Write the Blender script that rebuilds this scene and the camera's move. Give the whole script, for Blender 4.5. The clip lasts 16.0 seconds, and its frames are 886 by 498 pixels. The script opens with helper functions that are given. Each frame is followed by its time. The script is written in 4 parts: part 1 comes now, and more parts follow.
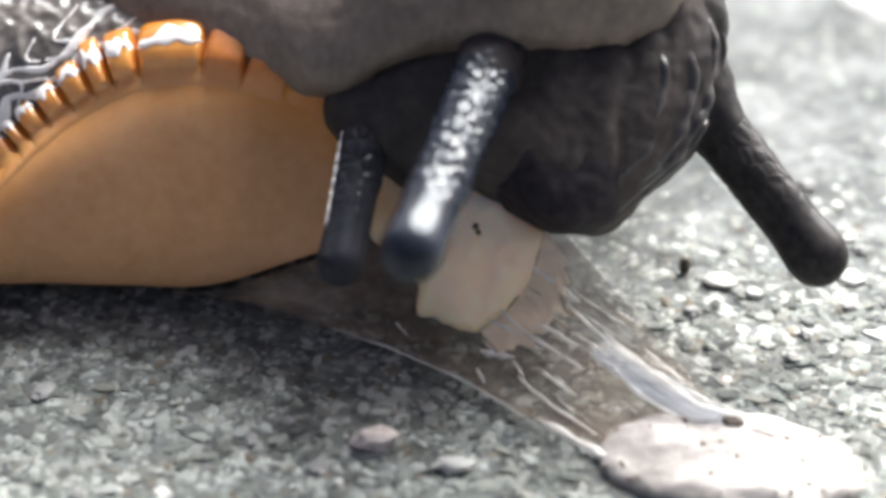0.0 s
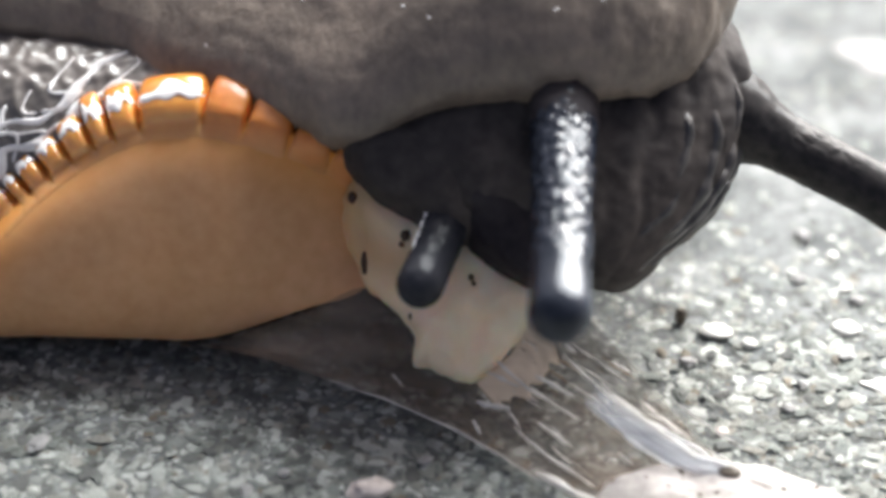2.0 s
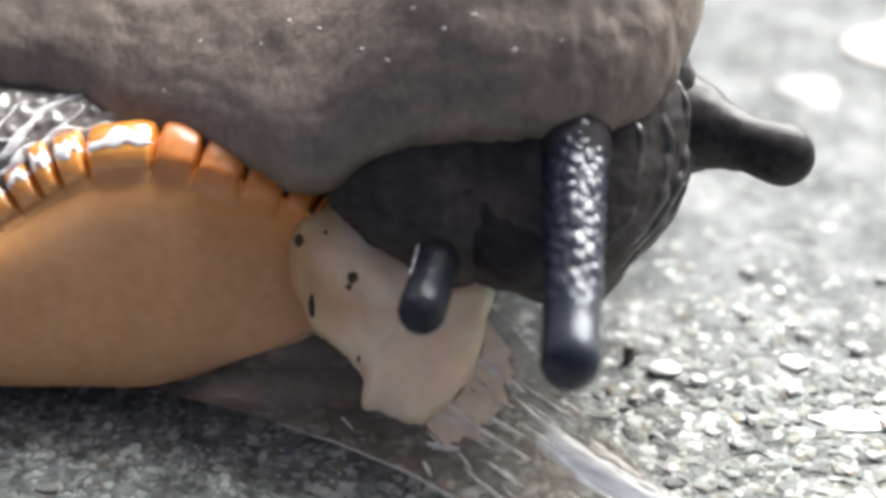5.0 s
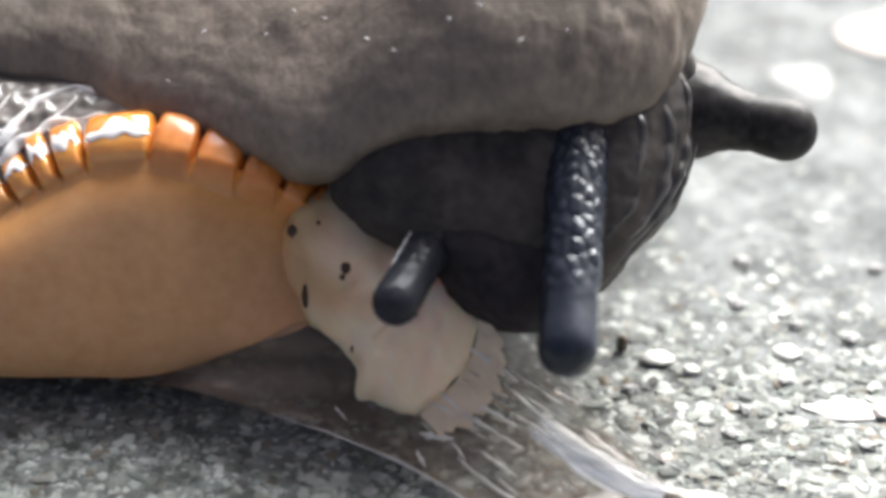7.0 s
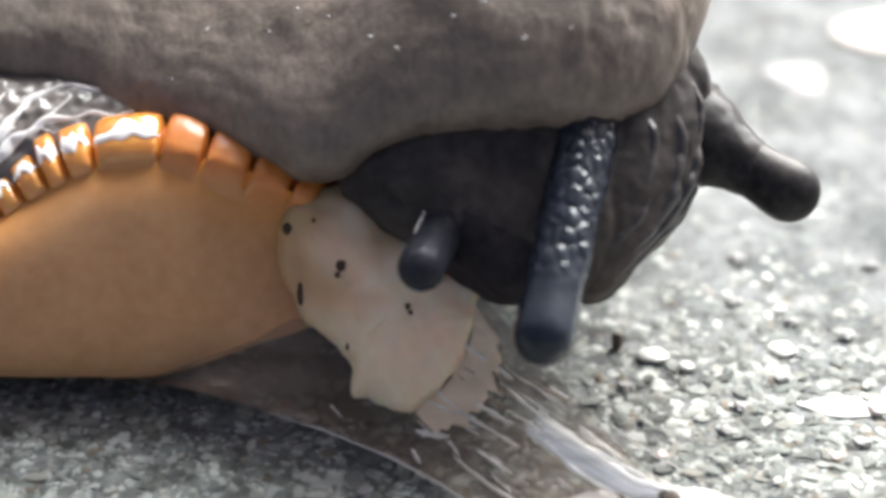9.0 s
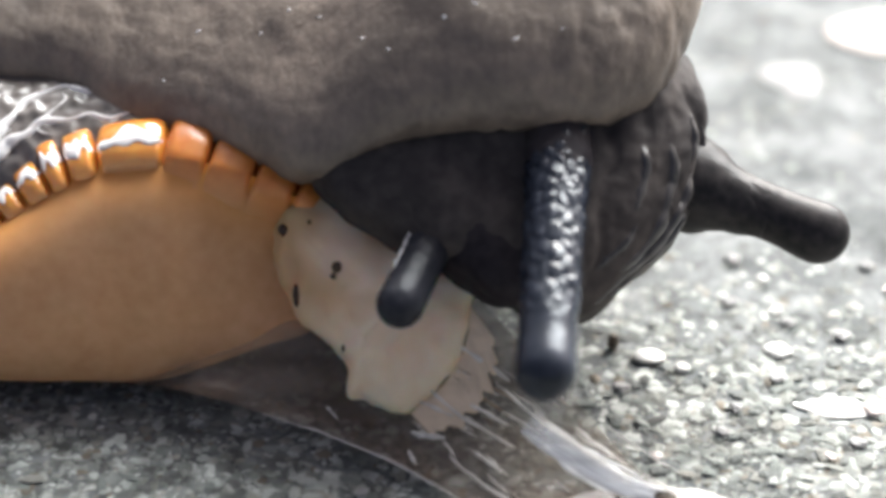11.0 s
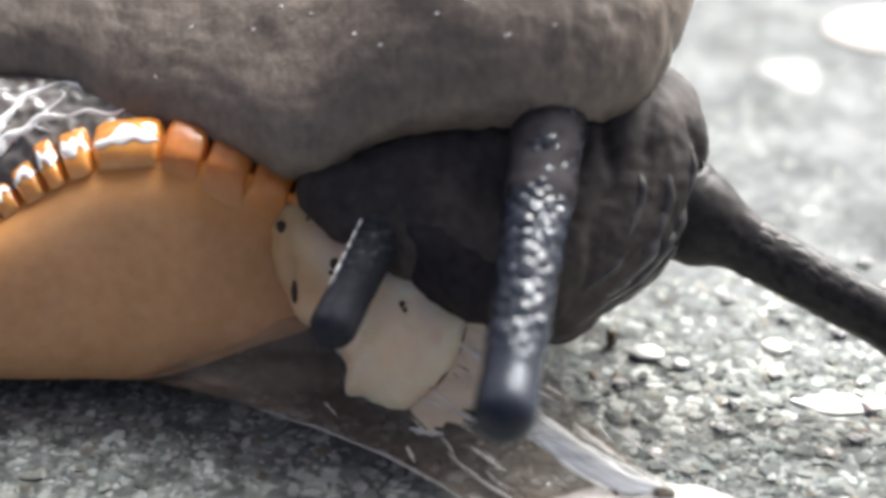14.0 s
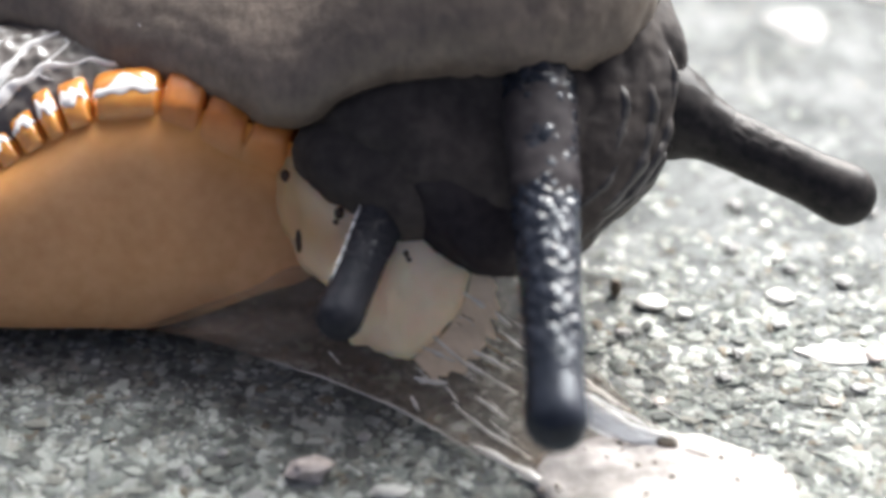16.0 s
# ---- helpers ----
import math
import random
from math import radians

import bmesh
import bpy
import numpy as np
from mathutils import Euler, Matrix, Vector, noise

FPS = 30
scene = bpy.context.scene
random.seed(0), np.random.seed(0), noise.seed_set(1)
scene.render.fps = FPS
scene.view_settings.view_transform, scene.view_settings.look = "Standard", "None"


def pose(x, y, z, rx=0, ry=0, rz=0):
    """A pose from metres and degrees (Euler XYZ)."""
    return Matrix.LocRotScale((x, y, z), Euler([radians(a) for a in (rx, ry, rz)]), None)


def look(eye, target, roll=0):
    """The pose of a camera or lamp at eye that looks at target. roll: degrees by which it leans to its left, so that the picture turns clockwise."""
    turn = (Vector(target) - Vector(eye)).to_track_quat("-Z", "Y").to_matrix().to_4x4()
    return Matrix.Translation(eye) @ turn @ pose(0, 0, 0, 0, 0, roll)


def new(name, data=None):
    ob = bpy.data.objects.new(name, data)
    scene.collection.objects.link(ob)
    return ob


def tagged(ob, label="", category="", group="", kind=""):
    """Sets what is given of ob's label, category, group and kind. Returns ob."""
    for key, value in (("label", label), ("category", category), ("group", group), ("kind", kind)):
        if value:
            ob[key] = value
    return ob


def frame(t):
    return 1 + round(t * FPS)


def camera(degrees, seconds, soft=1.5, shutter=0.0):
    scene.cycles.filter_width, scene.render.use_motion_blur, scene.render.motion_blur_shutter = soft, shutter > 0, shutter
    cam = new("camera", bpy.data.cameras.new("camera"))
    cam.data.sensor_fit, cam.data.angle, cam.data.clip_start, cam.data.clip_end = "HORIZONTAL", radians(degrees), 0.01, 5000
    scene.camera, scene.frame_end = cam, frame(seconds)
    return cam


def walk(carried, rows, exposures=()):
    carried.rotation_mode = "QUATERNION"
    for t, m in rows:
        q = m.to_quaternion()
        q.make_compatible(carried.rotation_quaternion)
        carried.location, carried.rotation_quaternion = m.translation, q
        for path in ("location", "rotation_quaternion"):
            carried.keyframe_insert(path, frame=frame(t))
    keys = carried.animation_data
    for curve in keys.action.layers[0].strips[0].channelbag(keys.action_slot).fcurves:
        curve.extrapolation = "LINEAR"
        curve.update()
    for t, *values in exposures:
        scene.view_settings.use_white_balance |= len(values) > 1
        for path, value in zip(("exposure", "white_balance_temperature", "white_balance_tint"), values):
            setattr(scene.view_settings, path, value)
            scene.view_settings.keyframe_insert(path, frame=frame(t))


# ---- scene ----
from mathutils.bvhtree import BVHTree

MM = 0.001
cam = camera(24, 16.0, soft=4.0)
cam.data.dof.use_dof = True
cam.data.dof.focus_distance = 0.0660
cam.data.dof.aperture_fstop = 38
EYE = (0, -55.97 * MM, 39.47 * MM)
walk(cam, [
    (0, pose(*EYE, 56.344, 0, 2.105)),
    (0.5, pose(*EYE, 56.765, 0, 2.208)),
    (1, pose(*EYE, 57.189, 0, 2.229)),
    (1.5, pose(*EYE, 57.267, 0, 2.215)),
    (2, pose(*EYE, 57.749, 0, 1.967)),
    (2.5, pose(*EYE, 57.794, 0, 1.755)),
    (3, pose(*EYE, 58.181, 0, 1.170)),
    (3.5, pose(*EYE, 58.300, 0, 0.823)),
    (4, pose(*EYE, 58.513, 0, 0.595)),
    (6.5, pose(*EYE, 59.053, 0, 0.060)),
    (7, pose(*EYE, 58.608, 0, 0.041)),
    (7.5, pose(*EYE, 57.632, 0, -0.018)),
    (8, pose(*EYE, 57.990, 0, 0.000)),
    (8.5, pose(*EYE, 58.174, 0, -0.120)),
    (9, pose(*EYE, 58.544, 0, -0.116)),
    (11.5, pose(*EYE, 58.579, 0, -0.268)),
    (12, pose(*EYE, 58.516, 0, -0.246)),
    (12.5, pose(*EYE, 58.495, 0, -0.223)),
    (13, pose(*EYE, 57.982, 0, -0.165)),
    (13.5, pose(*EYE, 58.005, 0, -0.152)),
    (14, pose(*EYE, 58.477, 0, -0.302)),
    (14.5, pose(*EYE, 57.134, 0, -0.232)),
    (15, pose(*EYE, 56.578, 0, -0.126)),
    (15.5, pose(*EYE, 56.620, 0, -0.077)),
    (16, pose(*EYE, 57.090, 0, -0.168)),
])

# ---- world and light ----
world = bpy.data.worlds.new("sky")
scene.world = world
world.use_nodes = True
sky = world.node_tree.nodes.new("ShaderNodeTexSky")
sky.sky_type, sky.sun_disc = "NISHITA", False
sky.sun_elevation, sky.sun_rotation = radians(36), radians(24)
sky.air_density, sky.dust_density, sky.ozone_density = 0.3, 10.0, 0.0
back = world.node_tree.nodes["Background"]
world.node_tree.links.new(sky.outputs[0], back.inputs[0])
back.inputs[1].default_value = 0.092
sun_lamp = bpy.data.lights.new("sun", "SUN")
sun_lamp.energy, sun_lamp.angle, sun_lamp.color = 4.4, radians(58), (0.90, 0.97, 1.0)
sun = new("sun", sun_lamp)
sun.matrix_world = look((0.45, 1.0, 0.81), (0, 0, 0))
scene.view_settings.exposure = 1.63


# ---- materials ----
def material(name, low, high, rough=0.5, scale=900, bump=0.3, fine=None, sheen=0.0, detail=6.0, island=False, wet=0.0, stretch=(1, 1, 1), deep=0.00012,
             soft=0.0, rough2=None, patch=None, gloss=0.5, film=0.05):
    """Skin or stone: two colours mixed by coarse and fine noise, relief from both, a wet coat where asked."""
    m = bpy.data.materials.new(name)
    m.use_nodes = True
    nt, b = m.node_tree, m.node_tree.nodes["Principled BSDF"]
    n = nt.nodes.new
    coord, mp = n("ShaderNodeTexCoord"), n("ShaderNodeMapping")
    mp.inputs["Scale"].default_value = stretch
    nt.links.new(coord.outputs["Object"], mp.inputs[0])
    a, f = n("ShaderNodeTexNoise"), n("ShaderNodeTexNoise")
    a.inputs["Scale"].default_value, a.inputs["Detail"].default_value = scale, detail
    f.inputs["Scale"].default_value, f.inputs["Detail"].default_value = (fine or scale * 5), 3
    for t in (a, f):
        nt.links.new(mp.outputs[0], t.inputs["Vector"])
    mix, ramp = n("ShaderNodeMath"), n("ShaderNodeValToRGB")
    mix.operation = "MULTIPLY_ADD"
    mix.inputs[1].default_value = 0.45
    nt.links.new(f.outputs[0], mix.inputs[0])
    half = n("ShaderNodeMath")
    half.operation = "MULTIPLY"
    half.inputs[1].default_value = 0.55
    nt.links.new(a.outputs[0], half.inputs[0])
    nt.links.new(half.outputs[0], mix.inputs[2])
    ramp.color_ramp.elements[0].position, ramp.color_ramp.elements[1].position = 0.36, 0.64
    ramp.color_ramp.elements[0].color, ramp.color_ramp.elements[1].color = (*low, 1), (*high, 1)
    nt.links.new(mix.outputs[0], ramp.inputs[0])
    nt.links.new(ramp.outputs[0], b.inputs["Base Color"])
    b.inputs["Roughness"].default_value = rough
    if rough2 is not None:
        rr = n("ShaderNodeMapRange")
        rr.inputs["From Min"].default_value, rr.inputs["From Max"].default_value = 0.35, 0.65
        rr.inputs["To Min"].default_value, rr.inputs["To Max"].default_value = rough, rough2
        nt.links.new(mix.outputs[0], rr.inputs[0])
        nt.links.new(rr.outputs[0], b.inputs["Roughness"])
    b.inputs["Coat Weight"].default_value, b.inputs["Coat Roughness"].default_value = wet, film
    b.inputs["Coat IOR"].default_value = 1.7
    if soft:
        b.inputs["Subsurface Weight"].default_value = soft
        b.inputs["Subsurface Radius"].default_value = (1.0, 0.5, 0.25)
        b.inputs["Subsurface Scale"].default_value = 0.0006
    bp = n("ShaderNodeBump")
    bp.inputs["Strength"].default_value, bp.inputs["Distance"].default_value = bump, deep
    nt.links.new(mix.outputs[0], bp.inputs["Height"])
    nt.links.new(bp.outputs[0], b.inputs["Normal"])
    if wet:
        nt.links.new(bp.outputs[0], b.inputs["Coat Normal"])
    b.inputs["Specular IOR Level"].default_value = gloss
    if island:
        g = n("ShaderNodeNewGeometry")
        r2 = n("ShaderNodeValToRGB")
        stops = [(0.0, (0.15, 0.152, 0.15)), (0.16, (0.22, 0.23, 0.225)), (0.36, (0.30, 0.325, 0.31)), (0.54, (0.34, 0.335, 0.31)), (0.66, (0.46, 0.49, 0.465)), (0.80, (0.53, 0.55, 0.53)),
                 (0.92, (0.61, 0.63, 0.615)), (0.975, (0.25, 0.215, 0.175))]
        while len(r2.color_ramp.elements) < len(stops):
            r2.color_ramp.elements.new(0.5)
        for e, (p, c) in zip(r2.color_ramp.elements, stops):
            e.position, e.color = p, (*c, 1)
        info, add, wrap = n("ShaderNodeObjectInfo"), n("ShaderNodeMath"), n("ShaderNodeMath")
        wrap.operation = "FRACT"
        nt.links.new(g.outputs["Random Per Island"], add.inputs[0])
        nt.links.new(info.outputs["Random"], add.inputs[1])
        nt.links.new(add.outputs[0], wrap.inputs[0])
        nt.links.new(wrap.outputs[0], r2.inputs[0])
        mx = n("ShaderNodeMix")
        mx.data_type, mx.blend_type = "RGBA", "MULTIPLY"
        mx.inputs["Factor"].default_value = 0.6
        nt.links.new(r2.outputs[0], mx.inputs["A"])
        nt.links.new(ramp.outputs[0], mx.inputs["B"])
        nt.links.new(mx.outputs["Result"], b.inputs["Base Color"])
    if patch:
        pn, pr, pm = n("ShaderNodeTexNoise"), n("ShaderNodeValToRGB"), n("ShaderNodeMix")
        pn.inputs["Scale"].default_value, pn.inputs["Detail"].default_value = patch[0], 4
        nt.links.new(coord.outputs["Object"], pn.inputs["Vector"])
        pr.color_ramp.elements[0].position, pr.color_ramp.elements[1].position = 0.38, 0.62
        pr.color_ramp.elements[0].color, pr.color_ramp.elements[1].color = (*patch[1], 1), (*patch[2], 1)
        nt.links.new(pn.outputs[0], pr.inputs[0])
        pm.data_type, pm.blend_type = "RGBA", "MULTIPLY"
        pm.inputs["Factor"].default_value = 1.0
        old = b.inputs["Base Color"].links[0].from_socket
        nt.links.new(old, pm.inputs["A"])
        nt.links.new(pr.outputs[0], pm.inputs["B"])
        nt.links.new(pm.outputs["Result"], b.inputs["Base Color"])
    return m


M_MANTLE = material("mantle_skin", (0.140, 0.111, 0.089), (0.250, 0.202, 0.164), 0.5, 900, 0.3, fine=3200, rough2=0.75, wet=0.22, film=0.2, stretch=(1.1, 1, 0.8), deep=0.0003, patch=(210, (0.78, 0.76, 0.74), (1.12, 1.08, 1.04)))
M_HEAD = material("head_skin", (0.033, 0.029, 0.029), (0.079, 0.070, 0.067), 0.55, 500, 0.5, fine=2500, rough2=0.8, gloss=0.14, patch=(260, (0.7, 0.7, 0.72), (1.15, 1.1, 1.05)))
M_LIP = material("lip_skin", (0.021, 0.017, 0.021), (0.049, 0.044, 0.046), 0.5, 500, 0.5, fine=2500, rough2=0.8, gloss=0.08)
M_MOIST = material("moist_tentacle_skin", (0.017, 0.018, 0.023), (0.042, 0.041, 0.048), 0.5, 900, 0.3, fine=3000, wet=0.25, deep=0.0002, gloss=0.08, film=0.11)
M_DULL = material("dull_tentacle_skin", (0.018, 0.017, 0.018), (0.046, 0.041, 0.040), 0.55, 900, 0.12, fine=3000, wet=0.08, deep=0.00015, gloss=0.06, film=0.16)
M_BODY = material("flank_skin", (0.075, 0.066, 0.058), (0.18, 0.155, 0.14), 0.4, 420, 0.25, fine=1500, wet=0.4, deep=0.0002, film=0.16)
M_FOLD = material("wet_fold_skin", (0.03, 0.027, 0.026), (0.07, 0.062, 0.058), 0.4, 700, 0.3, fine=2500, wet=0.5, deep=0.00012, film=0.12, gloss=0.3)
M_STALK = material("tentacle_skin", (0.011, 0.013, 0.017), (0.029, 0.029, 0.037), 0.5, 900, 0.3, fine=3000, wet=1.0, deep=0.00015, gloss=0.06, film=0.13)
for skin_of_stalk in (M_STALK, M_MOIST):
    coat = skin_of_stalk.node_tree.nodes["Principled BSDF"].inputs
    coat["Coat IOR"].default_value, coat["Coat Tint"].default_value = 1.38, (0.74, 0.86, 1.0, 1)
M_SOLE = material("sole_skin", (0.64, 0.350, 0.168), (0.75, 0.440, 0.240), 0.6, 160, 0.15, fine=2200, soft=0.25, gloss=0.15, patch=(110, (0.86, 0.84, 0.82), (1.06, 1.05, 1.03)))
M_CREAM = material("pale_skin", (0.83, 0.63, 0.455), (0.89, 0.73, 0.565), 0.42, 260, 0.2, fine=1800, soft=0.8)
M_CREAM.node_tree.nodes["Principled BSDF"].inputs["Subsurface Scale"].default_value = 0.0022
M_FRINGE = material("fringe_skin", (0.67, 0.225, 0.028), (0.83, 0.36, 0.068), 0.26, 500, 0.25, fine=1800, wet=0.6, film=0.1, soft=0.3)


def fade_fringe(m, tan, wet=0.9):
    """The lobes run out into the sole's tan towards their lower ends."""
    nt, b = m.node_tree, m.node_tree.nodes["Principled BSDF"]
    co, sp, rg, mx = (nt.nodes.new(k) for k in ("ShaderNodeTexCoord", "ShaderNodeSeparateXYZ", "ShaderNodeMapRange", "ShaderNodeMix"))
    nt.links.new(co.outputs["Object"], sp.inputs[0])
    nt.links.new(sp.outputs["Z"], rg.inputs[0])
    rg.inputs["From Min"].default_value, rg.inputs["From Max"].default_value = -1.8 * MM, -0.2 * MM
    mx.data_type = "RGBA"
    old = b.inputs["Base Color"].links[0].from_socket
    nt.links.new(rg.outputs[0], mx.inputs["Factor"])
    mx.inputs["A"].default_value = (*tan, 1)
    nt.links.new(old, mx.inputs["B"])
    nt.links.new(mx.outputs["Result"], b.inputs["Base Color"])
    gloss = nt.nodes.new("ShaderNodeMath")
    gloss.operation = "MULTIPLY"
    gloss.inputs[1].default_value = wet
    nt.links.new(rg.outputs[0], gloss.inputs[0])
    nt.links.new(gloss.outputs[0], b.inputs["Coat Weight"])


def pigment(m, colour):
    """Mixes a second pigment in by the attribute "tint"."""
    nt, b = m.node_tree, m.node_tree.nodes["Principled BSDF"]
    at, mx = nt.nodes.new("ShaderNodeAttribute"), nt.nodes.new("ShaderNodeMix")
    at.attribute_name = "tint"
    mx.data_type = "RGBA"
    old = b.inputs["Base Color"].links[0].from_socket
    nt.links.new(at.outputs["Fac"], mx.inputs["Factor"])
    nt.links.new(old, mx.inputs["A"])
    mx.inputs["B"].default_value = (*colour, 1)
    nt.links.new(mx.outputs["Result"], b.inputs["Base Color"])


pigment(M_SOLE, (0.72, 0.29, 0.06))
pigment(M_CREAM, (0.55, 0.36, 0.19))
fade_fringe(M_FRINGE, (0.675, 0.352, 0.155))
M_RUST = material("rusty_fringe_skin", (0.52, 0.148, 0.026), (0.69, 0.245, 0.052), 0.35, 500, 0.25, fine=1800, soft=0.3, wet=0.12)
fade_fringe(M_RUST, (0.665, 0.348, 0.155), 0.12)
M_SPECK = material("dark_speck", (0.02, 0.013, 0.008), (0.06, 0.03, 0.015), 0.5, 2500, 0.3)
M_GROUND = material("concrete", (0.088, 0.093, 0.095), (0.217, 0.227, 0.231), 0.75, 1500, 0.3, fine=5000, rough2=0.95, gloss=0.1, patch=(330, (0.58, 0.59, 0.58), (1.15, 1.14, 1.12)))
M_GRAIN = material("grit", (0.473, 0.473, 0.461), (0.860, 0.860, 0.868), 0.55, 2500, 0.4, fine=9000, island=True, deep=0.00004, rough2=0.92, gloss=0.12, patch=(750, (0.46, 0.465, 0.45), (0.95, 0.95, 0.925)))
M_WHITE = material("white_stone", (0.291, 0.274, 0.261), (0.513, 0.487, 0.470), 0.6, 600, 1.0, fine=2600, gloss=0.25, patch=(500, (0.75, 0.73, 0.72), (1.1, 1.08, 1.06)))
M_FLAKE = material("far_flake", (0.207, 0.207, 0.204), (0.326, 0.318, 0.313), 0.7, 300, 0.4, gloss=0.2)
M_PINK = material("pink_stone", (0.396, 0.333, 0.306), (0.612, 0.549, 0.513), 0.5, 900, 0.4)
M_PALE = material("pale_stone", (0.352, 0.352, 0.332), (0.496, 0.488, 0.464), 0.4, 900, 0.3)
M_ROSE = material("rosy_stone", (0.370, 0.311, 0.281), (0.474, 0.407, 0.370), 0.6, 300, 0.3)
M_BROWN = material("brown_grit", (0.05, 0.035, 0.025), (0.12, 0.09, 0.06), 0.6, 1500, 0.4)


def slime(name, clear, tint, rough=0.12, milky=None):
    """Slime: clear film with a milky part and a wet gloss."""
    m = bpy.data.materials.new(name)
    m.use_nodes = True
    nt = m.node_tree
    out, b = nt.nodes["Material Output"], nt.nodes["Principled BSDF"]
    tr, mx = nt.nodes.new("ShaderNodeBsdfTransparent"), nt.nodes.new("ShaderNodeMixShader")
    no, rg, bp = nt.nodes.new("ShaderNodeTexNoise"), nt.nodes.new("ShaderNodeMapRange"), nt.nodes.new("ShaderNodeBump")
    co, mp = nt.nodes.new("ShaderNodeTexCoord"), nt.nodes.new("ShaderNodeMapping")
    mp.inputs["Scale"].default_value, mp.inputs["Rotation"].default_value = (0.14, 1, 1.5), (0, radians(-35), 0)
    nt.links.new(co.outputs["Object"], mp.inputs[0])
    nt.links.new(mp.outputs[0], no.inputs["Vector"])
    no.inputs["Scale"].default_value, no.inputs["Detail"].default_value = 800, 2
    rg.inputs["From Min"].default_value, rg.inputs["From Max"].default_value = 0.35, 0.7
    rg.inputs["To Min"].default_value, rg.inputs["To Max"].default_value = clear, max(clear - 0.3, 0.05) if milky is None else milky
    nt.links.new(no.outputs[0], rg.inputs[0])
    nt.links.new(no.outputs[0], bp.inputs["Height"])
    bp.inputs["Strength"].default_value, bp.inputs["Distance"].default_value = 0.45, 0.0003
    nt.links.new(bp.outputs[0], b.inputs["Normal"])
    b.inputs["Base Color"].default_value, b.inputs["Roughness"].default_value = (*tint, 1), rough
    nt.links.new(rg.outputs[0], mx.inputs[0])
    nt.links.new(b.outputs[0], mx.inputs[1])
    nt.links.new(tr.outputs[0], mx.inputs[2])
    nt.links.new(mx.outputs[0], out.inputs[0])
    return m


M_FILM = slime("slime_film", 0.85, (0.31, 0.235, 0.175), 0.08, 0.6)
M_STRAND = slime("slime_strand", 0.55, (0.90, 0.87, 0.82), 0.08, 0.05)
# white slime colour that paints the skin's wet glints
M_GLINT = slime("slime_glint", 0.25, (0.93, 0.90, 0.88), 0.15, 0.0)
M_VEIL = slime("slime_veil", 0.42, (0.90, 0.73, 0.54), 0.1, 0.15)
M_AMBER = slime("slime_amber", 0.4, (0.34, 0.26, 0.19), 0.08, 0.1)
M_MILK = slime("slime_milky", 0.8, (0.95, 0.96, 0.96), 0.2, 0.2)


# ---- building helpers (lengths in millimetres) ----
def part(name, bm, mat, parent=None, label=""):
    me = bpy.data.meshes.new(name)
    bm.normal_update()
    bm.to_mesh(me)
    bm.free()
    me.materials.append(mat)
    for p in me.polygons:
        p.use_smooth = True
    ob = new(name, me)
    ob.parent = parent
    if label:
        ob["label"] = label
    return ob


def mm(p):
    return Vector((p[0] * MM, p[1] * MM, p[2] * MM))


def spline(points, count, closed=False):
    """Evenly run Catmull-Rom curve through the points."""
    pts = [Vector(p) for p in points]
    n, res = len(pts), []
    spans = n if closed else n - 1
    for i in range(count):
        u = i * spans / (count if closed else count - 1)
        k = min(int(u), spans - 1)
        f = u - k
        if closed:
            a, b, c, d = (pts[(k + j) % n] for j in (-1, 0, 1, 2))
        else:
            a, b, c, d = (pts[max(0, min(n - 1, k + j))] for j in (-1, 0, 1, 2))
        res.append(0.5 * (2 * b + (c - a) * f + (2 * a - 5 * b + 4 * c - d) * f * f + (3 * b - a - 3 * c + d) * f ** 3))
    return res


def skin(rings, caps=True):
    """A closed skin over rings of points in millimetres."""
    bm = bmesh.new()
    rows = [[bm.verts.new(p * MM) for p in r] for r in rings]
    n = len(rows[0])
    for a, b in zip(rows, rows[1:]):
        for i in range(n):
            bm.faces.new((a[i], a[(i + 1) % n], b[(i + 1) % n], b[i]))
    if caps:
        bm.faces.new(rows[0][::-1])
        bm.faces.new(rows[-1])
    bmesh.ops.recalc_face_normals(bm, faces=bm.faces[:])
    return bm


def wobble(bm, amp, freq, seed=0):
    """Uneven surface: pushes the points along their normals by noise (mm, 1/mm)."""
    bm.normal_update()
    off = Vector((seed * 7.3, seed * 3.1, seed * 1.7))
    for v in bm.verts:
        v.co += v.normal * (noise.noise(v.co * (freq / MM) + off) * amp * MM)
    return bm


def tint(ob, share):
    """Pigment: writes share(place in mm) of each point as the attribute "tint"."""
    at = ob.data.attributes.new("tint", "FLOAT", "POINT")
    at.data.foreach_set("value", [max(0.0, min(1.0, share(v.co / MM))) for v in ob.data.vertices])


def pillow(outline, front, rear, rings=22, n=128, square=0.8):
    """A rounded body: an outline, swollen towards the front and the rear by so many millimetres."""
    edge = spline(outline, n, True)
    mid = sum(edge, Vector()) / n
    made = []
    for k in range(1, 2 * rings):
        th = math.pi * (k / (2 * rings) - 0.5)
        s, side = math.cos(th), math.copysign(1, th)
        y = side * math.sqrt(max(0.0, 1 - s ** (2 / square)))
        made.append([mid + (p - mid) * s + Vector((0, y * (rear if y > 0 else front), 0)) for p in edge])
    return skin(made)


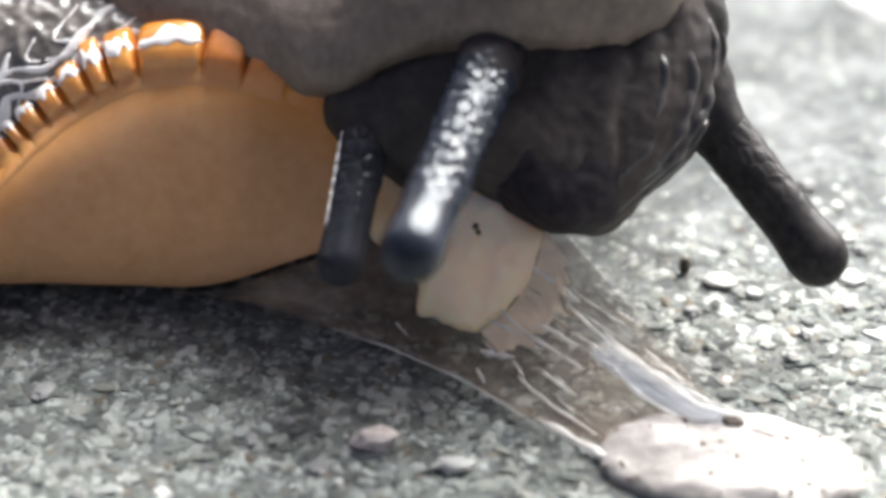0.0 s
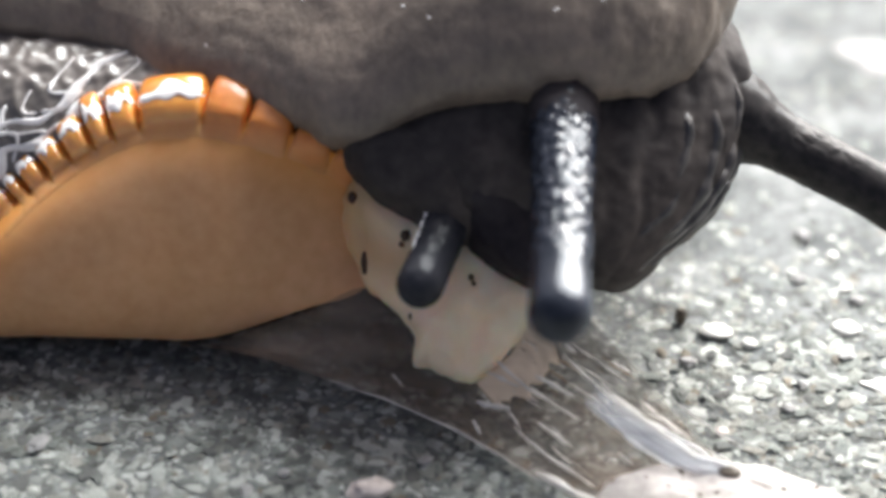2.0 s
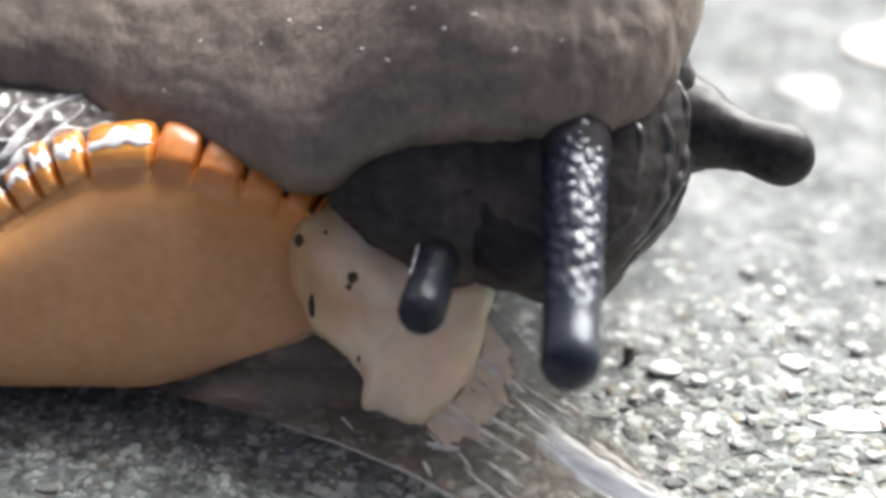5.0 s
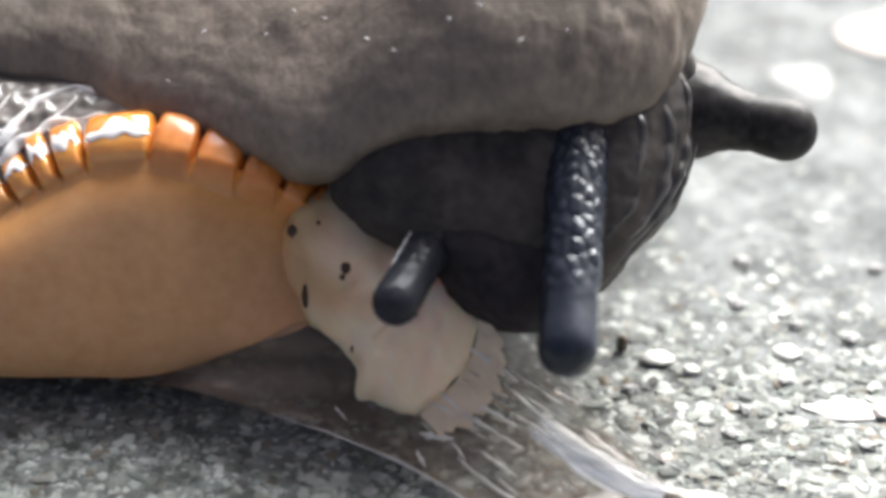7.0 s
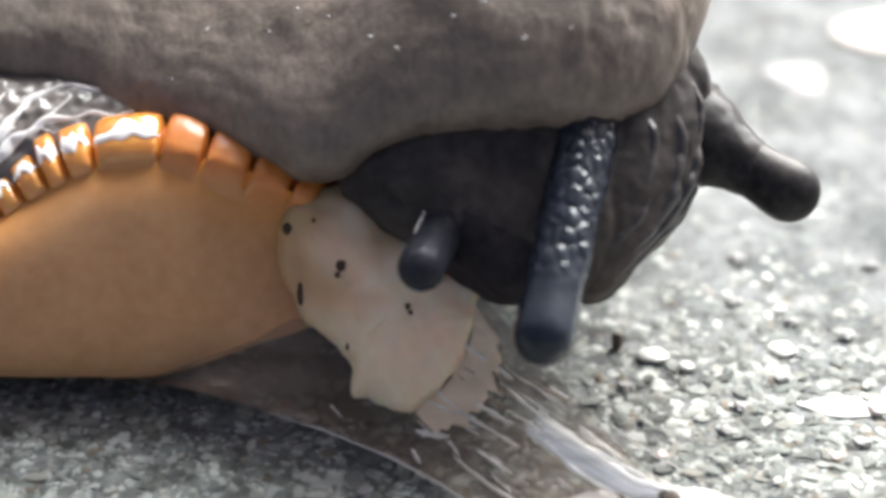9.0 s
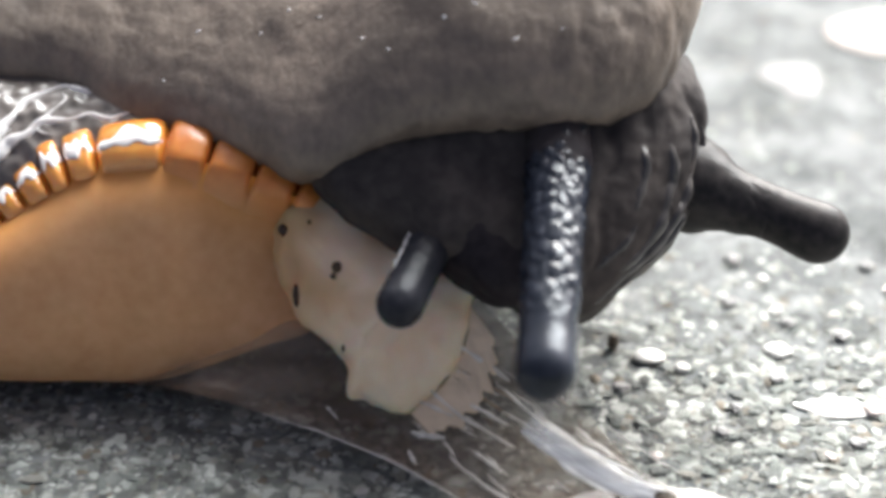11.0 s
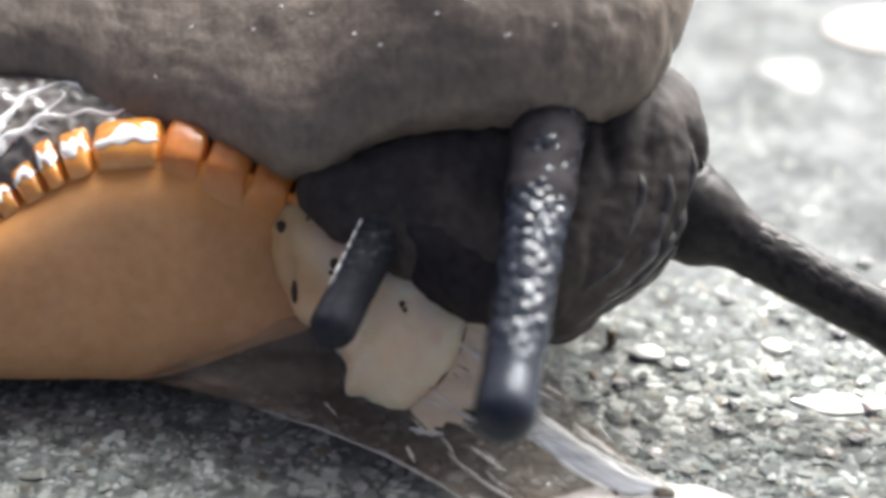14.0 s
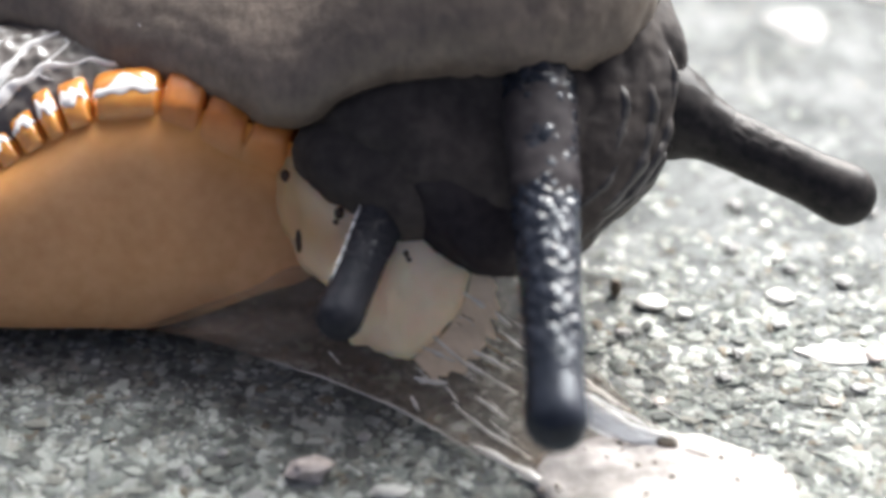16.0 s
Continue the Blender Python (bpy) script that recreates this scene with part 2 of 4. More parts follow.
def tube(points, radius, n=12, count=40, taper=None, wide=1.0):
    """A round strand along a curve; taper gives the radius's share at the way's part u."""
    path = spline(points, count)
    rings = []
    for i, p in enumerate(path):
        d = (path[min(i + 1, count - 1)] - path[max(i - 1, 0)]).normalized()
        a = d.cross(Vector((0, 1, 0.01))).normalized()
        b = d.cross(a)
        r = radius * (taper(i / (count - 1)) if taper else 1)
        rings.append([p + (a * wide * math.cos(t) + b * math.sin(t)) * r for t in (2 * math.pi * j / n for j in range(n))])
    return skin(rings)


def blob(size, seed, amp=0.15, freq=1.0, level=3):
    """A worn pebble about the origin, in millimetres."""
    bm = bmesh.new()
    bmesh.ops.create_icosphere(bm, subdivisions=level, radius=MM)
    wobble(bm, amp, freq, seed)
    for v in bm.verts:
        v.co = Vector((v.co.x * size[0], v.co.y * size[1], v.co.z * size[2]))
    return bm


# ---- ground ----
def lie(x, y):
    """Height of the ground in millimetres."""
    return 0.16 * noise.noise(Vector((x * 0.22, y * 0.22, 3.0))) + 0.07 * noise.noise(Vector((x * 0.9, y * 0.9, 8.0)))


def build_ground():
    axis = [-20000, -3000, -400, -120, -60] + [v * 0.4 for v in range(-90, 106)] + [60, 120, 400, 3000, 20000]
    bm = bmesh.new()
    rows = [[bm.verts.new((x * MM, y * MM, (lie(x, y) - 0.12) * MM if abs(x) < 70 and abs(y) < 70 else -0.12 * MM)) for x in axis] for y in axis]
    for a, b in zip(rows, rows[1:]):
        for i in range(len(axis) - 1):
            bm.faces.new((a[i], a[i + 1], b[i + 1], b[i]))
    return tagged(part("ground", bm, M_GROUND), "rough grey weathered concrete ground, damp and gritty", "ground", kind="structure")


def build_grit():
    rng = np.random.default_rng(4)
    bm = bmesh.new()
    bmesh.ops.create_icosphere(bm, subdivisions=1, radius=1.0)
    base = np.array([v.co[:] for v in bm.verts])
    faces = np.array([[v.index for v in f.verts] for f in bm.faces])
    bm.free()
    spots = []
    for y in np.arange(-13, 30, 0.18):
        for x in np.arange(-19 - max(y, 0) * 0.1, 18 + max(y, 0) * 0.25, 0.18):
            if y > 3 and x < -1:
                continue
            spots.append((x, y))
    spots = np.array(spots) + rng.uniform(-0.2, 0.2, (len(spots), 2))
    spots = spots[rng.random(len(spots)) < np.clip(0.90 - (spots[:, 1] + 4) * 0.07, 0.05, 0.92)]
    count = len(spots)
    size = 0.075 + 0.17 * rng.random(count) ** 2.2 + 0.12 * (rng.random(count) < 0.03)
    verts = base[None] * (1 + rng.uniform(-0.45, 0.4, (count, len(base), 1)))
    verts *= (size[:, None] * np.stack([rng.uniform(0.8, 1.6, count), rng.uniform(0.7, 1.2, count), rng.uniform(0.05, 0.11, count)], 1))[:, None]
    turn = rng.uniform(0, 2 * math.pi, count)
    c, s = np.cos(turn)[:, None], np.sin(turn)[:, None]
    x, y = verts[..., 0] * c - verts[..., 1] * s, verts[..., 0] * s + verts[..., 1] * c
    z = verts[..., 2] + x * rng.uniform(-0.06, 0.06, (count, 1)) + y * rng.uniform(-0.06, 0.06, (count, 1))
    high = np.array([lie(a, b) for a, b in spots]) + rng.uniform(-0.125, -0.085, count)
    verts = np.stack([x + spots[:, :1], y + spots[:, 1:], z + high[:, None]], -1).reshape(-1, 3) * MM
    tris = (faces[None] + (np.arange(count) * len(base))[:, None, None]).reshape(-1, 3)
    me = bpy.data.meshes.new("grit")
    me.from_pydata(verts.tolist(), [], tris.tolist())
    me.materials.append(M_GRAIN)
    tagged(new("grit", me), "grey, white and brown mineral grains set in the concrete", "grit", kind="stuff")


ground = build_ground()
build_grit()


def pebble(name, x, y, size, mat, seed, label, turn=0, sink=0.3, category="pebble", amp=0.15, level=3):
    ob = part(name, blob(size, seed, amp, 1.7 if level == 2 else 0.9, level), mat)
    for f in ob.data.polygons:
        f.use_smooth = level != 2
    ob.matrix_basis = pose(x * MM, y * MM, (lie(x, y) + size[2] * sink) * MM, 0, 0, turn)
    return tagged(ob, label, category)


def build_stones():
    stone = pebble("stone", 6.7, -7.9, (4.0, 2.2, 0.5), M_WHITE, 3, "broad white stone speckled with dark grains, slime stuck to it", -8, 0.25, "stone", 0.12, 5)
    rng = random.Random(12)
    bm = bmesh.new()
    bm.from_mesh(stone.data)
    wobble(wobble(bm, 0.16, 0.8, 31), 0.07, 2.5, 32).to_mesh(stone.data)
    bm.free()
    shell = [v.co.copy() for v in stone.data.vertices if v.normal.z > 0.25]
    high = max((v.co.z for v in stone.data.vertices if math.hypot(v.co.x - 0.0 * MM, v.co.y - 1.35 * MM) < 0.3 * MM), default=0.4 * MM)
    pit = part("pit", blob((0.34, 0.3, 0.12), 5, 0.2, 1.0), M_BROWN, stone, "dark brown hollow")
    pit.matrix_basis = pose(0.0, 1.35 * MM, high)
    for i in range(46):
        p = rng.choice(shell)
        s = rng.uniform(0.04, 0.11)
        sp = part("speck", blob((s * 1.5, s, s * 0.6), i, 0.3, 1.0, 1), M_BROWN, stone)
        sp.matrix_basis = pose(p.x, p.y, p.z, 0, 0, rng.uniform(0, 180))
    pebble("pebble", -3.85, -7.35, (0.74, 0.44, 0.34), M_PINK, 8, "small pinkish angular pebble lying on grit", 8, 0.4, amp=0.5, level=2)
    pebble("pebble", -1.4, -8.3, (0.6, 0.36, 0.2), M_PALE, 9, "flat pale angular pebble half sunk in grit", 0, 0.3, amp=0.45, level=2)
    pebble("pebble", 7.16, 1.70, (0.52, 0.42, 0.14), M_PALE, 10, "rounded whitish pebble on damp concrete", 0, -0.25, amp=0.3)
    pebble("pebble", 11.52, 2.05, (0.48, 0.42, 0.16), M_PALE, 11, "rounded whitish pebble on damp concrete", 0, -0.25, amp=0.3)
    pebble("pebble", 8.17, 0.95, (0.26, 0.26, 0.14), M_PALE, 12, "tiny round white pebble on damp concrete", 0, 0.1)
    pebble("pebble", 12.9, -1.15, (1.25, 0.5, 0.10), M_PALE, 13, "flat whitish stone flake lying on concrete", -6, -0.35, amp=0.45, level=4)
    pebble("pebble", 14.3, -1.3, (0.6, 0.4, 0.12), M_PINK, 17, "brownish flat chip beside a whitish flake", 12, -0.3, amp=0.45)
    pebble("stone", 19.6, 26.6, (2.4, 2.0, 0.12), M_ROSE, 15, "flat pinkish stone lying on bright concrete", 10, -0.4, "stone")
    pebble("pebble", 15.1, 22.3, (1.35, 1.5, 0.12), M_FLAKE, 16, "flat white flake lying on bright concrete", 30, -0.4, amp=0.5)
    pebble("pebble", 6.0, 2.4, (0.2, 0.2, 0.34), M_BROWN, 14, "tiny dark brown crumb standing on concrete", 0, 0.4)
    rng = random.Random(33)
    kinds = [(M_PALE, "loose whitish stone chip half sunk in grit"), (M_PINK, "loose pinkish stone chip half sunk in grit"), (M_BROWN, "dark brown stone chip half sunk in grit"),
             (M_FLAKE, "light grey stone chip half sunk in grit")]
    for k in range(26):
        x, y = (rng.uniform(-15, -2), rng.uniform(-11, -5)) if k < 10 else (rng.uniform(6, 17), rng.uniform(-7, 9))
        mat, label = kinds[rng.choice((0, 1, 3, 3, 3))]
        s = rng.uniform(0.15, 0.30)
        chip = pebble("stone_chip", x, y, (s * rng.uniform(1.0, 1.5), s, s * rng.uniform(0.35, 0.5)), mat, 40 + k, label, rng.uniform(0, 180), -0.1, "stone chip", 0.55, 2)
        chip["group"] = "loose stone chips"


build_stones()

# ---- slug ----
slug = new("slug")
slug.matrix_basis = pose(0, 0, 4.5 * MM, -32)
tagged(slug, "large wet brown slug with orange foot fringe and black tentacles", "slug")


def build_body():
    """Flank and tail, lying on the ground behind the raised front."""
    rings = []
    for i in range(520):
        x = -72 + 47 * i / 120 if i < 120 else -25 + 26 * (i - 119) / 400
        u = (x + 72) / 73
        r = 4.2 * min(1, (0.02 + u * 2.6)) ** 0.6 * (1 if u < 0.9 else math.cos((u - 0.9) / 0.1 * 1.35))
        yc = 5.0
        zc = (r - 4.5 + yc * 0.53) / 0.848
        ring = []
        for j in range(240):
            t = 2 * math.pi * j / 240
            a, c = x * 0.75 + t * 1.6, t * 4.7 - x * 0.35
            ridge = 1 - 2.2 * abs(noise.noise(Vector((a * 1.1, c * 0.9, 1.0))))
            knob = 1 + 0.02 * max(-0.35, ridge) + 0.02 * noise.noise(Vector((x * 2.6, t * 12, 5.0)))
            ring.append(Vector((x, yc + r * knob * math.cos(t), zc + r * knob * math.sin(t))))
        rings.append(ring)
    return part("body", skin(rings), M_BODY, slug, "dark wet wrinkled flank with glints")


def build_mantle():
    """The mantle: a thick shield whose lower rim lies on the head and meets the fringe."""
    rim = spline([(-34, 0, 7.4), (-26, 0, 6.9), (-19.60, 0, 6.62), (-14.86, 0, 6.46), (-12.2, 0, 5.95), (-10.8, 0, 5.22), (-9.50, 0, 4.66), (-7.6, 0, 4.22), (-6.12, 0, 3.62), (-4.30, 0, 2.90), (-3.02, 0, 2.98),
                  (-1.70, 0, 3.80), (0.27, 0, 4.28), (2.79, 0, 4.36), (4.90, 0, 4.42), (6.30, 0, 4.95), (7.36, 0, 5.85), (8.29, 0, 6.75)], 600)
    x0, x1 = -34.0, 8.65
    rings = []
    for i in range(180):
        u = 1 - 2 * (0.5 + 0.5 * math.cos(math.pi * (i + 0.5) / 180))
        x = (x0 + x1) / 2 + (x1 - x0) / 2 * u
        zr = min(rim, key=lambda p: abs(p.x - x)).z
        e = (1 - abs(u) ** 34) ** (1 / 2.4)
        zt = 13.6 - 0.0012 * (x + 8) ** 2
        yo = min(1, max(0, (x - 2.0) / -16.0))
        drawn = min(1, max(0, (x - 3.5) / 5.0))
        yo = 5.0 * yo * yo * (3 - 2 * yo) + 1.5 * drawn * drawn * (3 - 2 * drawn)
        ring = spline([(x, 3 + yo, zr + 0.9), (x, -0.9 + yo, zr - 0.05), (x, -2.45 + yo, zr - 0.12), (x, -3.25 + yo, zr + 0.22), (x, -3.68 + yo, zr + 0.95), (x, -3.85 + yo, zr + 1.9), (x, -3.68 + yo, zr + 3.4), (x, -2.9 + yo * 0.95, zr + 5.6), (x, -0.8 + yo * 0.6, zt - 1.8), (x, 3.5, zt),
                       (x, 10, zt - 1.0), (x, 14, zt - 4), (x, 14.5, zt - 8), (x, 10, zr + 1.4)], 140, True)
        lean = min(1, max(0, (x - 1.0) / -9.0))
        ring = [p + Vector((0, 0.34 * lean * min(6.0, max(0.0, p.z - 3.6)), 0)) if p.y < 3 + yo else p for p in ring]
        c = Vector((x, 3.5, (zr * 0.35 + zt * 0.65)))
        rings.append([c + (p - c) * e for p in ring])
    bm = skin(rings)
    wobble(bm, 0.12, 0.4, 1)
    for v in bm.verts:
        p = v.co / MM
        crease = 1 - min(1.0, abs(noise.noise(Vector((p.x * 0.95 + 0.5 * math.sin(p.z * 0.7), p.y * 0.2, p.z * 0.16)))) * 7)
        v.co += v.normal * ((0.05 + 0.08 * min(1, max(0, (p.x - 2) / 4))) * MM * noise.noise(Vector((p.x * 1.9 + 0.4 * math.sin(p.z), p.y * 0.3, p.z * 0.25))) - 0.10 * MM * max(0.0, crease))
    wobble(bm, 0.04, 2.2, 2)
    ob = part("mantle", bm, M_MANTLE, slug, "grey-brown finely pored mantle")
    tree = BVHTree.FromPolygons([v.co for v in ob.data.vertices], [p.vertices[:] for p in ob.data.polygons])
    # white drops paint the specular glints of the wet mantle
    rng = random.Random(41)
    for k, (x, z) in enumerate(((-5.5, 7.5), (-2.2, 7.1), (-1.4, 6.7), (0.3, 7.6), (2.4, 6.9), (3.8, 7.2), (-7.6, 7.7), (-8.7, 6.1), (1.2, 8.0), (-3.6, 7.9), (-4.6, 8.2), (-0.6, 8.3))):
        hit = tree.ray_cast(mm((x, -30, z)), Vector((0, 1, 0)))[0]
        if hit:
            drop = part("glint_drop", blob((rng.uniform(0.05, 0.13), 0.03, rng.uniform(0.025, 0.05)), 60 + k, 0.4, 1.5, 2), M_GLINT, ob, "tiny white drop standing in for a glint on wet skin")
            drop.matrix_basis = Matrix.Translation(hit) @ Matrix.Rotation(rng.uniform(-0.6, 0.6), 4, "Y")
    return ob


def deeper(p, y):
    """The point moved along its ray from the camera to the depth y, spread in proportion."""
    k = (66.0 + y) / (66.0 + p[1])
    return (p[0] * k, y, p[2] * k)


def rearward(x):
    """How far the raised foot leans back at x, in millimetres."""
    g = min(1.0, max(0.0, (-5.0 - x) / 7.0))
    return 1.1 * g * g * (3 - 2 * g)


# line of the fringe over the raised foot
ARCH = [(-18.04, 0.60, -2.15), (-16.76, 0.20, -0.52), (-15.55, 0.00, 1.00), (-14.34, -0.20, 2.19), (-12.88, -0.40, 3.25), (-11.26, -0.50, 3.92), (-9.31, -0.50, 4.19), (-7.72, -0.40, 3.89), (-6.32, -0.20, 3.44), (-4.90, 0.00, 2.95), (-3.49, 0.40, 2.27)]
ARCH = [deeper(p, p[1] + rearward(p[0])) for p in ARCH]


def build_sole():
    """The raised sole: a smooth swelling between the fringe and the ground, running out under the head."""
    top = spline([(-18.9, 0, -2.6), (-17.6, 0, -1.9), (-16.48, 0, -0.52), (-14.08, 0, 1.72), (-11.86, 0, 3.14), (-9.18, 0, 3.73), (-6.51, 0, 3.20), (-4.56, 0, 2.35), (-3.42, 0, 1.29), (-3.0, 0, 0.3)], 400)
    low = spline([(-18.9, 0, -3.2), (-17.0, 0, -3.42), (-13.82, 0, -3.42), (-10.31, 0, -3.40), (-8.6, 0, -3.22), (-7.36, 0, -2.88), (-5.72, 0, -2.31), (-4.40, 0, -1.88), (-3.48, 0, -1.0), (-3.0, 0, 0.1)], 400)
    rings = []
    for i in range(150):
        x = -18.9 + 15.9 * (0.5 - 0.5 * math.cos(math.pi * (i + 0.2) / 149.5))
        zt, zb = (min(c, key=lambda p: abs(p.x - x)).z for c in (top, low))
        f = min(1, max(0, (x + 9.5) / 5.0))
        f = f * f * (3 - 2 * f)
        yb = 1.5 - 0.8 * f
        swell = 1.45 - 1.1 * f
        ring = []
        for j in range(60):
            v = 0.5 - 0.5 * math.cos(math.pi * j / 59)
            y = yb + (-0.55 + rearward(x) - yb) * v - swell * (4 * v * (1 - v)) ** 0.62 + 1.3 * f * (4 * v * (1 - v))
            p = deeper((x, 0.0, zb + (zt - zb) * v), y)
            ring.append(Vector((x + (p[0] - x) * 0.9, y, p[2])))
        for j in range(30):
            v = 1 - (j + 0.5) / 30
            ring.append(Vector((x, 0.8 + yb + (0.15 - yb) * v + 3.6 * math.sqrt(4 * v * (1 - v)), zb + 0.05 + (zt - zb - 0.1) * v)))
        rings.append(ring)
    bm = skin(rings)
    for _ in range(6):
        bmesh.ops.smooth_vert(bm, verts=bm.verts[:], factor=0.5, use_axis_x=True, use_axis_y=True, use_axis_z=True)
    wobble(bm, 0.12, 0.35, 3)
    sole = part("sole", bm, M_SOLE, slug, "smooth tan foot sole")
    arch = spline(ARCH, 60)
    tint(sole, lambda p: 0.72 * (1 - (min(math.hypot(p.x - q.x, p.z - q.z) for q in arch) - 0.9) / 1.9) ** 1.5 if min(math.hypot(p.x - q.x, p.z - q.z) for q in arch) < 2.8 else 0)
    return sole


def build_front():
    outline = [(-4.87, 0.10, 1.99), (-3.29, 0.00, 2.61), (-0.96, -0.20, 2.16), (1.17, -0.60, 0.55), (1.13, -0.80, -1.04), (0.95, -0.90, -2.19), (0.55, -0.90, -3.12), (-0.07, -0.80, -3.87), (-0.64, -0.80, -4.37), (-1.24, -0.70, -4.51),
               (-2.30, -0.40, -4.16), (-2.74, -0.30, -4.02), (-2.80, -0.20, -3.70), (-2.95, 0.00, -2.85), (-4.02, 0.20, -1.92), (-4.74, 0.20, -0.70), (-5.06, 0.20, 0.74)]
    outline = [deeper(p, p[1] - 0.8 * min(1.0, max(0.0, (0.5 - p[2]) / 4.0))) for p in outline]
    bm = pillow(outline, 1.35, 0.7, 26, 170, 1.15)
    bm.verts.ensure_lookup_table()
    inner = [v for i, v in enumerate(bm.verts) if math.cos(math.pi * ((i // 170 + 1) / 52 - 0.5)) < 0.9]
    for _ in range(120):
        bmesh.ops.smooth_vert(bm, verts=inner, factor=0.5, use_axis_x=True, use_axis_y=True, use_axis_z=True)
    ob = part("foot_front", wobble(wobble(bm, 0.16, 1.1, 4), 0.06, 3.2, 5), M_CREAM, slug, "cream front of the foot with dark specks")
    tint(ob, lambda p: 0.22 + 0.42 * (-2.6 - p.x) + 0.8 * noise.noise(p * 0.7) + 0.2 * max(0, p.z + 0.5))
    face = BVHTree.FromPolygons([v.co for v in ob.data.vertices], [p.vertices[:] for p in ob.data.polygons])
    for k, (p, w, h) in enumerate((((-4.78, -1.00, 1.25), 0.16, 0.22), ((-3.94, -1.15, 1.51), 0.07, 0.08), ((-3.05, -1.30, 0.09), 0.16, 0.20), ((-3.16, -1.35, -0.19), 0.1, 0.1), ((-4.35, -1.00, -0.78), 0.13, 0.38),
                                   ((-0.98, -1.62, -1.17), 0.1, 0.12), ((-0.89, -1.62, -1.34), 0.08, 0.08), ((-2.85, -1.20, -2.41), 0.06, 0.12))):
        sp = part("speck", blob((w, 0.1, h), 20 + k, 0.3, 1.2, 2), M_SPECK, ob)
        hit = face.ray_cast(mm((p[0], -20, p[2])), Vector((0, 1, 0)))[0]
        sp.matrix_basis = Matrix.Translation(hit if hit else mm(p))
    return ob


def build_fringe():
    """Orange skirt: a backing strip and its lobes, side by side along the arch, running out on the sole."""
    back = [(p[0], p[1] + 1.0, p[2] - 0.3) for p in ARCH]
    strip = part("fringe", tube(back, 0.6, 16, 80, lambda u: 0.4 + 0.6 * math.sin(math.pi * (0.1 + 0.8 * u))), M_FRINGE, slug, "glossy orange ribbed foot fringe")
    path = spline(ARCH, 600)
    under = BVHTree.FromPolygons([v.co for v in sole.data.vertices], [p.vertices[:] for p in sole.data.polygons])
    marks = [0.0, 0.045, 0.085, 0.13, 0.165, 0.215, 0.25, 0.30, 0.35, 0.403, 0.447, 0.506, 0.62, 0.709, 0.813, 0.907, 0.963, 1.0]
    OUT, DEPTH = (-2.0, -1.2, -0.7, -0.2, 0.15, 0.4, 0.56, 0.62, 0.55), (-0.30, -0.50, -0.62, -0.56, -0.34, -0.02, 0.35, 0.75, 1.10)
    rng = random.Random(5)

    def along(u):
        k = min(597.0, max(1.0, u * 599))
        i = int(k)
        p = path[i].lerp(path[i + 1], k - i)
        t = path[min(599, i + 8)] - path[max(0, i - 8)]
        t = Vector((t.x, 0, t.z)).normalized()
        return p, Vector((-t.z, 0, t.x))

    def face(u, a, b, out, depth, deep, high, tall):
        p, up = along(u)
        s = 2 * (u - a) / (b - a) - 1
        out = out * tall if out < 0 else out * (0.84 + 1.7 * high * (1 - s ** 8))
        edge = min(u - a, b - u) * 21.0
        cut = deep * math.exp(-(edge / 0.11) ** 2) * min(1.0, max(0.0, (out + 1.25) / 0.9))
        spot = p + up * out
        y = p.y + depth - 0.14 * (1 - s * s) + cut
        hit = under.ray_cast(Vector((spot.x * MM, -0.03, spot.z * MM)), Vector((0, 1, 0)))[0]
        if hit and out < -0.15:
            melt = min(1.0, (-0.15 - out) / 1.15)
            melt = melt * melt * (3 - 2 * melt)
            y = y * (1 - melt) + (hit.y / MM - 0.01 + 0.5 * max(0.0, -1.15 - out)) * melt
        return Vector((spot.x, y, spot.z))

    for a, b in zip(marks, marks[1:]):
        deep, high, tall = rng.uniform(0.32, 0.6), rng.uniform(0.06, 0.16) + 0.28 * (0.38 < a < 0.86), rng.uniform(0.9, 1.08) * (1 - 0.25 * max(0, (b - 0.7) / 0.3))
        c, up = along((a + b) / 2)
        seat = Matrix.Translation(mm(c)) @ Matrix.Rotation(math.atan2(up.x, up.z), 4, "Y")
        inv = seat.inverted()
        prof = [p for p in spline([(o, d, 0) for o, d in zip(OUT, DEPTH)], 40)]
        rings = []
        for i in range(25):
            u = a + (b - a) * (0.5 - 0.5 * math.cos(math.pi * i / 24))
            front = [face(u, a, b, q.x, q.y, deep, high, tall) for q in prof]
            rings.append(front + [front[-1] + Vector((0, 0.5, -0.6)), front[0] + Vector((0, 1.2, 0.2))])
        bm = wobble(skin(rings), 0.025, 2.2, rng.random() * 9)
        bm.transform(inv)
        lobe = part("lobe", bm, M_FRINGE if a < 0.6 else M_RUST, strip)
        lobe.matrix_basis = seat
        # white slime band that carries the lobe's wet highlight as colour
        if a < 0.6:
            rings = []
            for i in range(24):
                s = -1 + 2 * i / 23
                u = a + (b - a) * (0.5 + 0.47 * s)
                lift = 0.20 - 0.12 * s * s + 0.06 * math.sin(s * 5 + a * 40)
                th = (0.18 + 0.06 * math.sin(a * 90 + s * 4) + 0.05 * math.sin(s * 9 + a * 30)) * math.sqrt(1.02 - s * s)
                ring = []
                for j in range(12):
                    t = 2 * math.pi * j / 12
                    o = lift + th * math.cos(t)
                    q = face(u, a, b, o, float(np.interp(o, OUT, DEPTH)), deep, high, tall)
                    ring.append(q + Vector((0, -0.02 - 0.05 * math.sin(t), 0)))
                rings.append(ring)
            bm = skin(rings)
            bm.transform(inv)
            wet = part("glint_rim", bm, M_GLINT, strip, "white slime band painting the wet highlight of a lobe")
            wet.matrix_basis = seat.copy()
    return strip


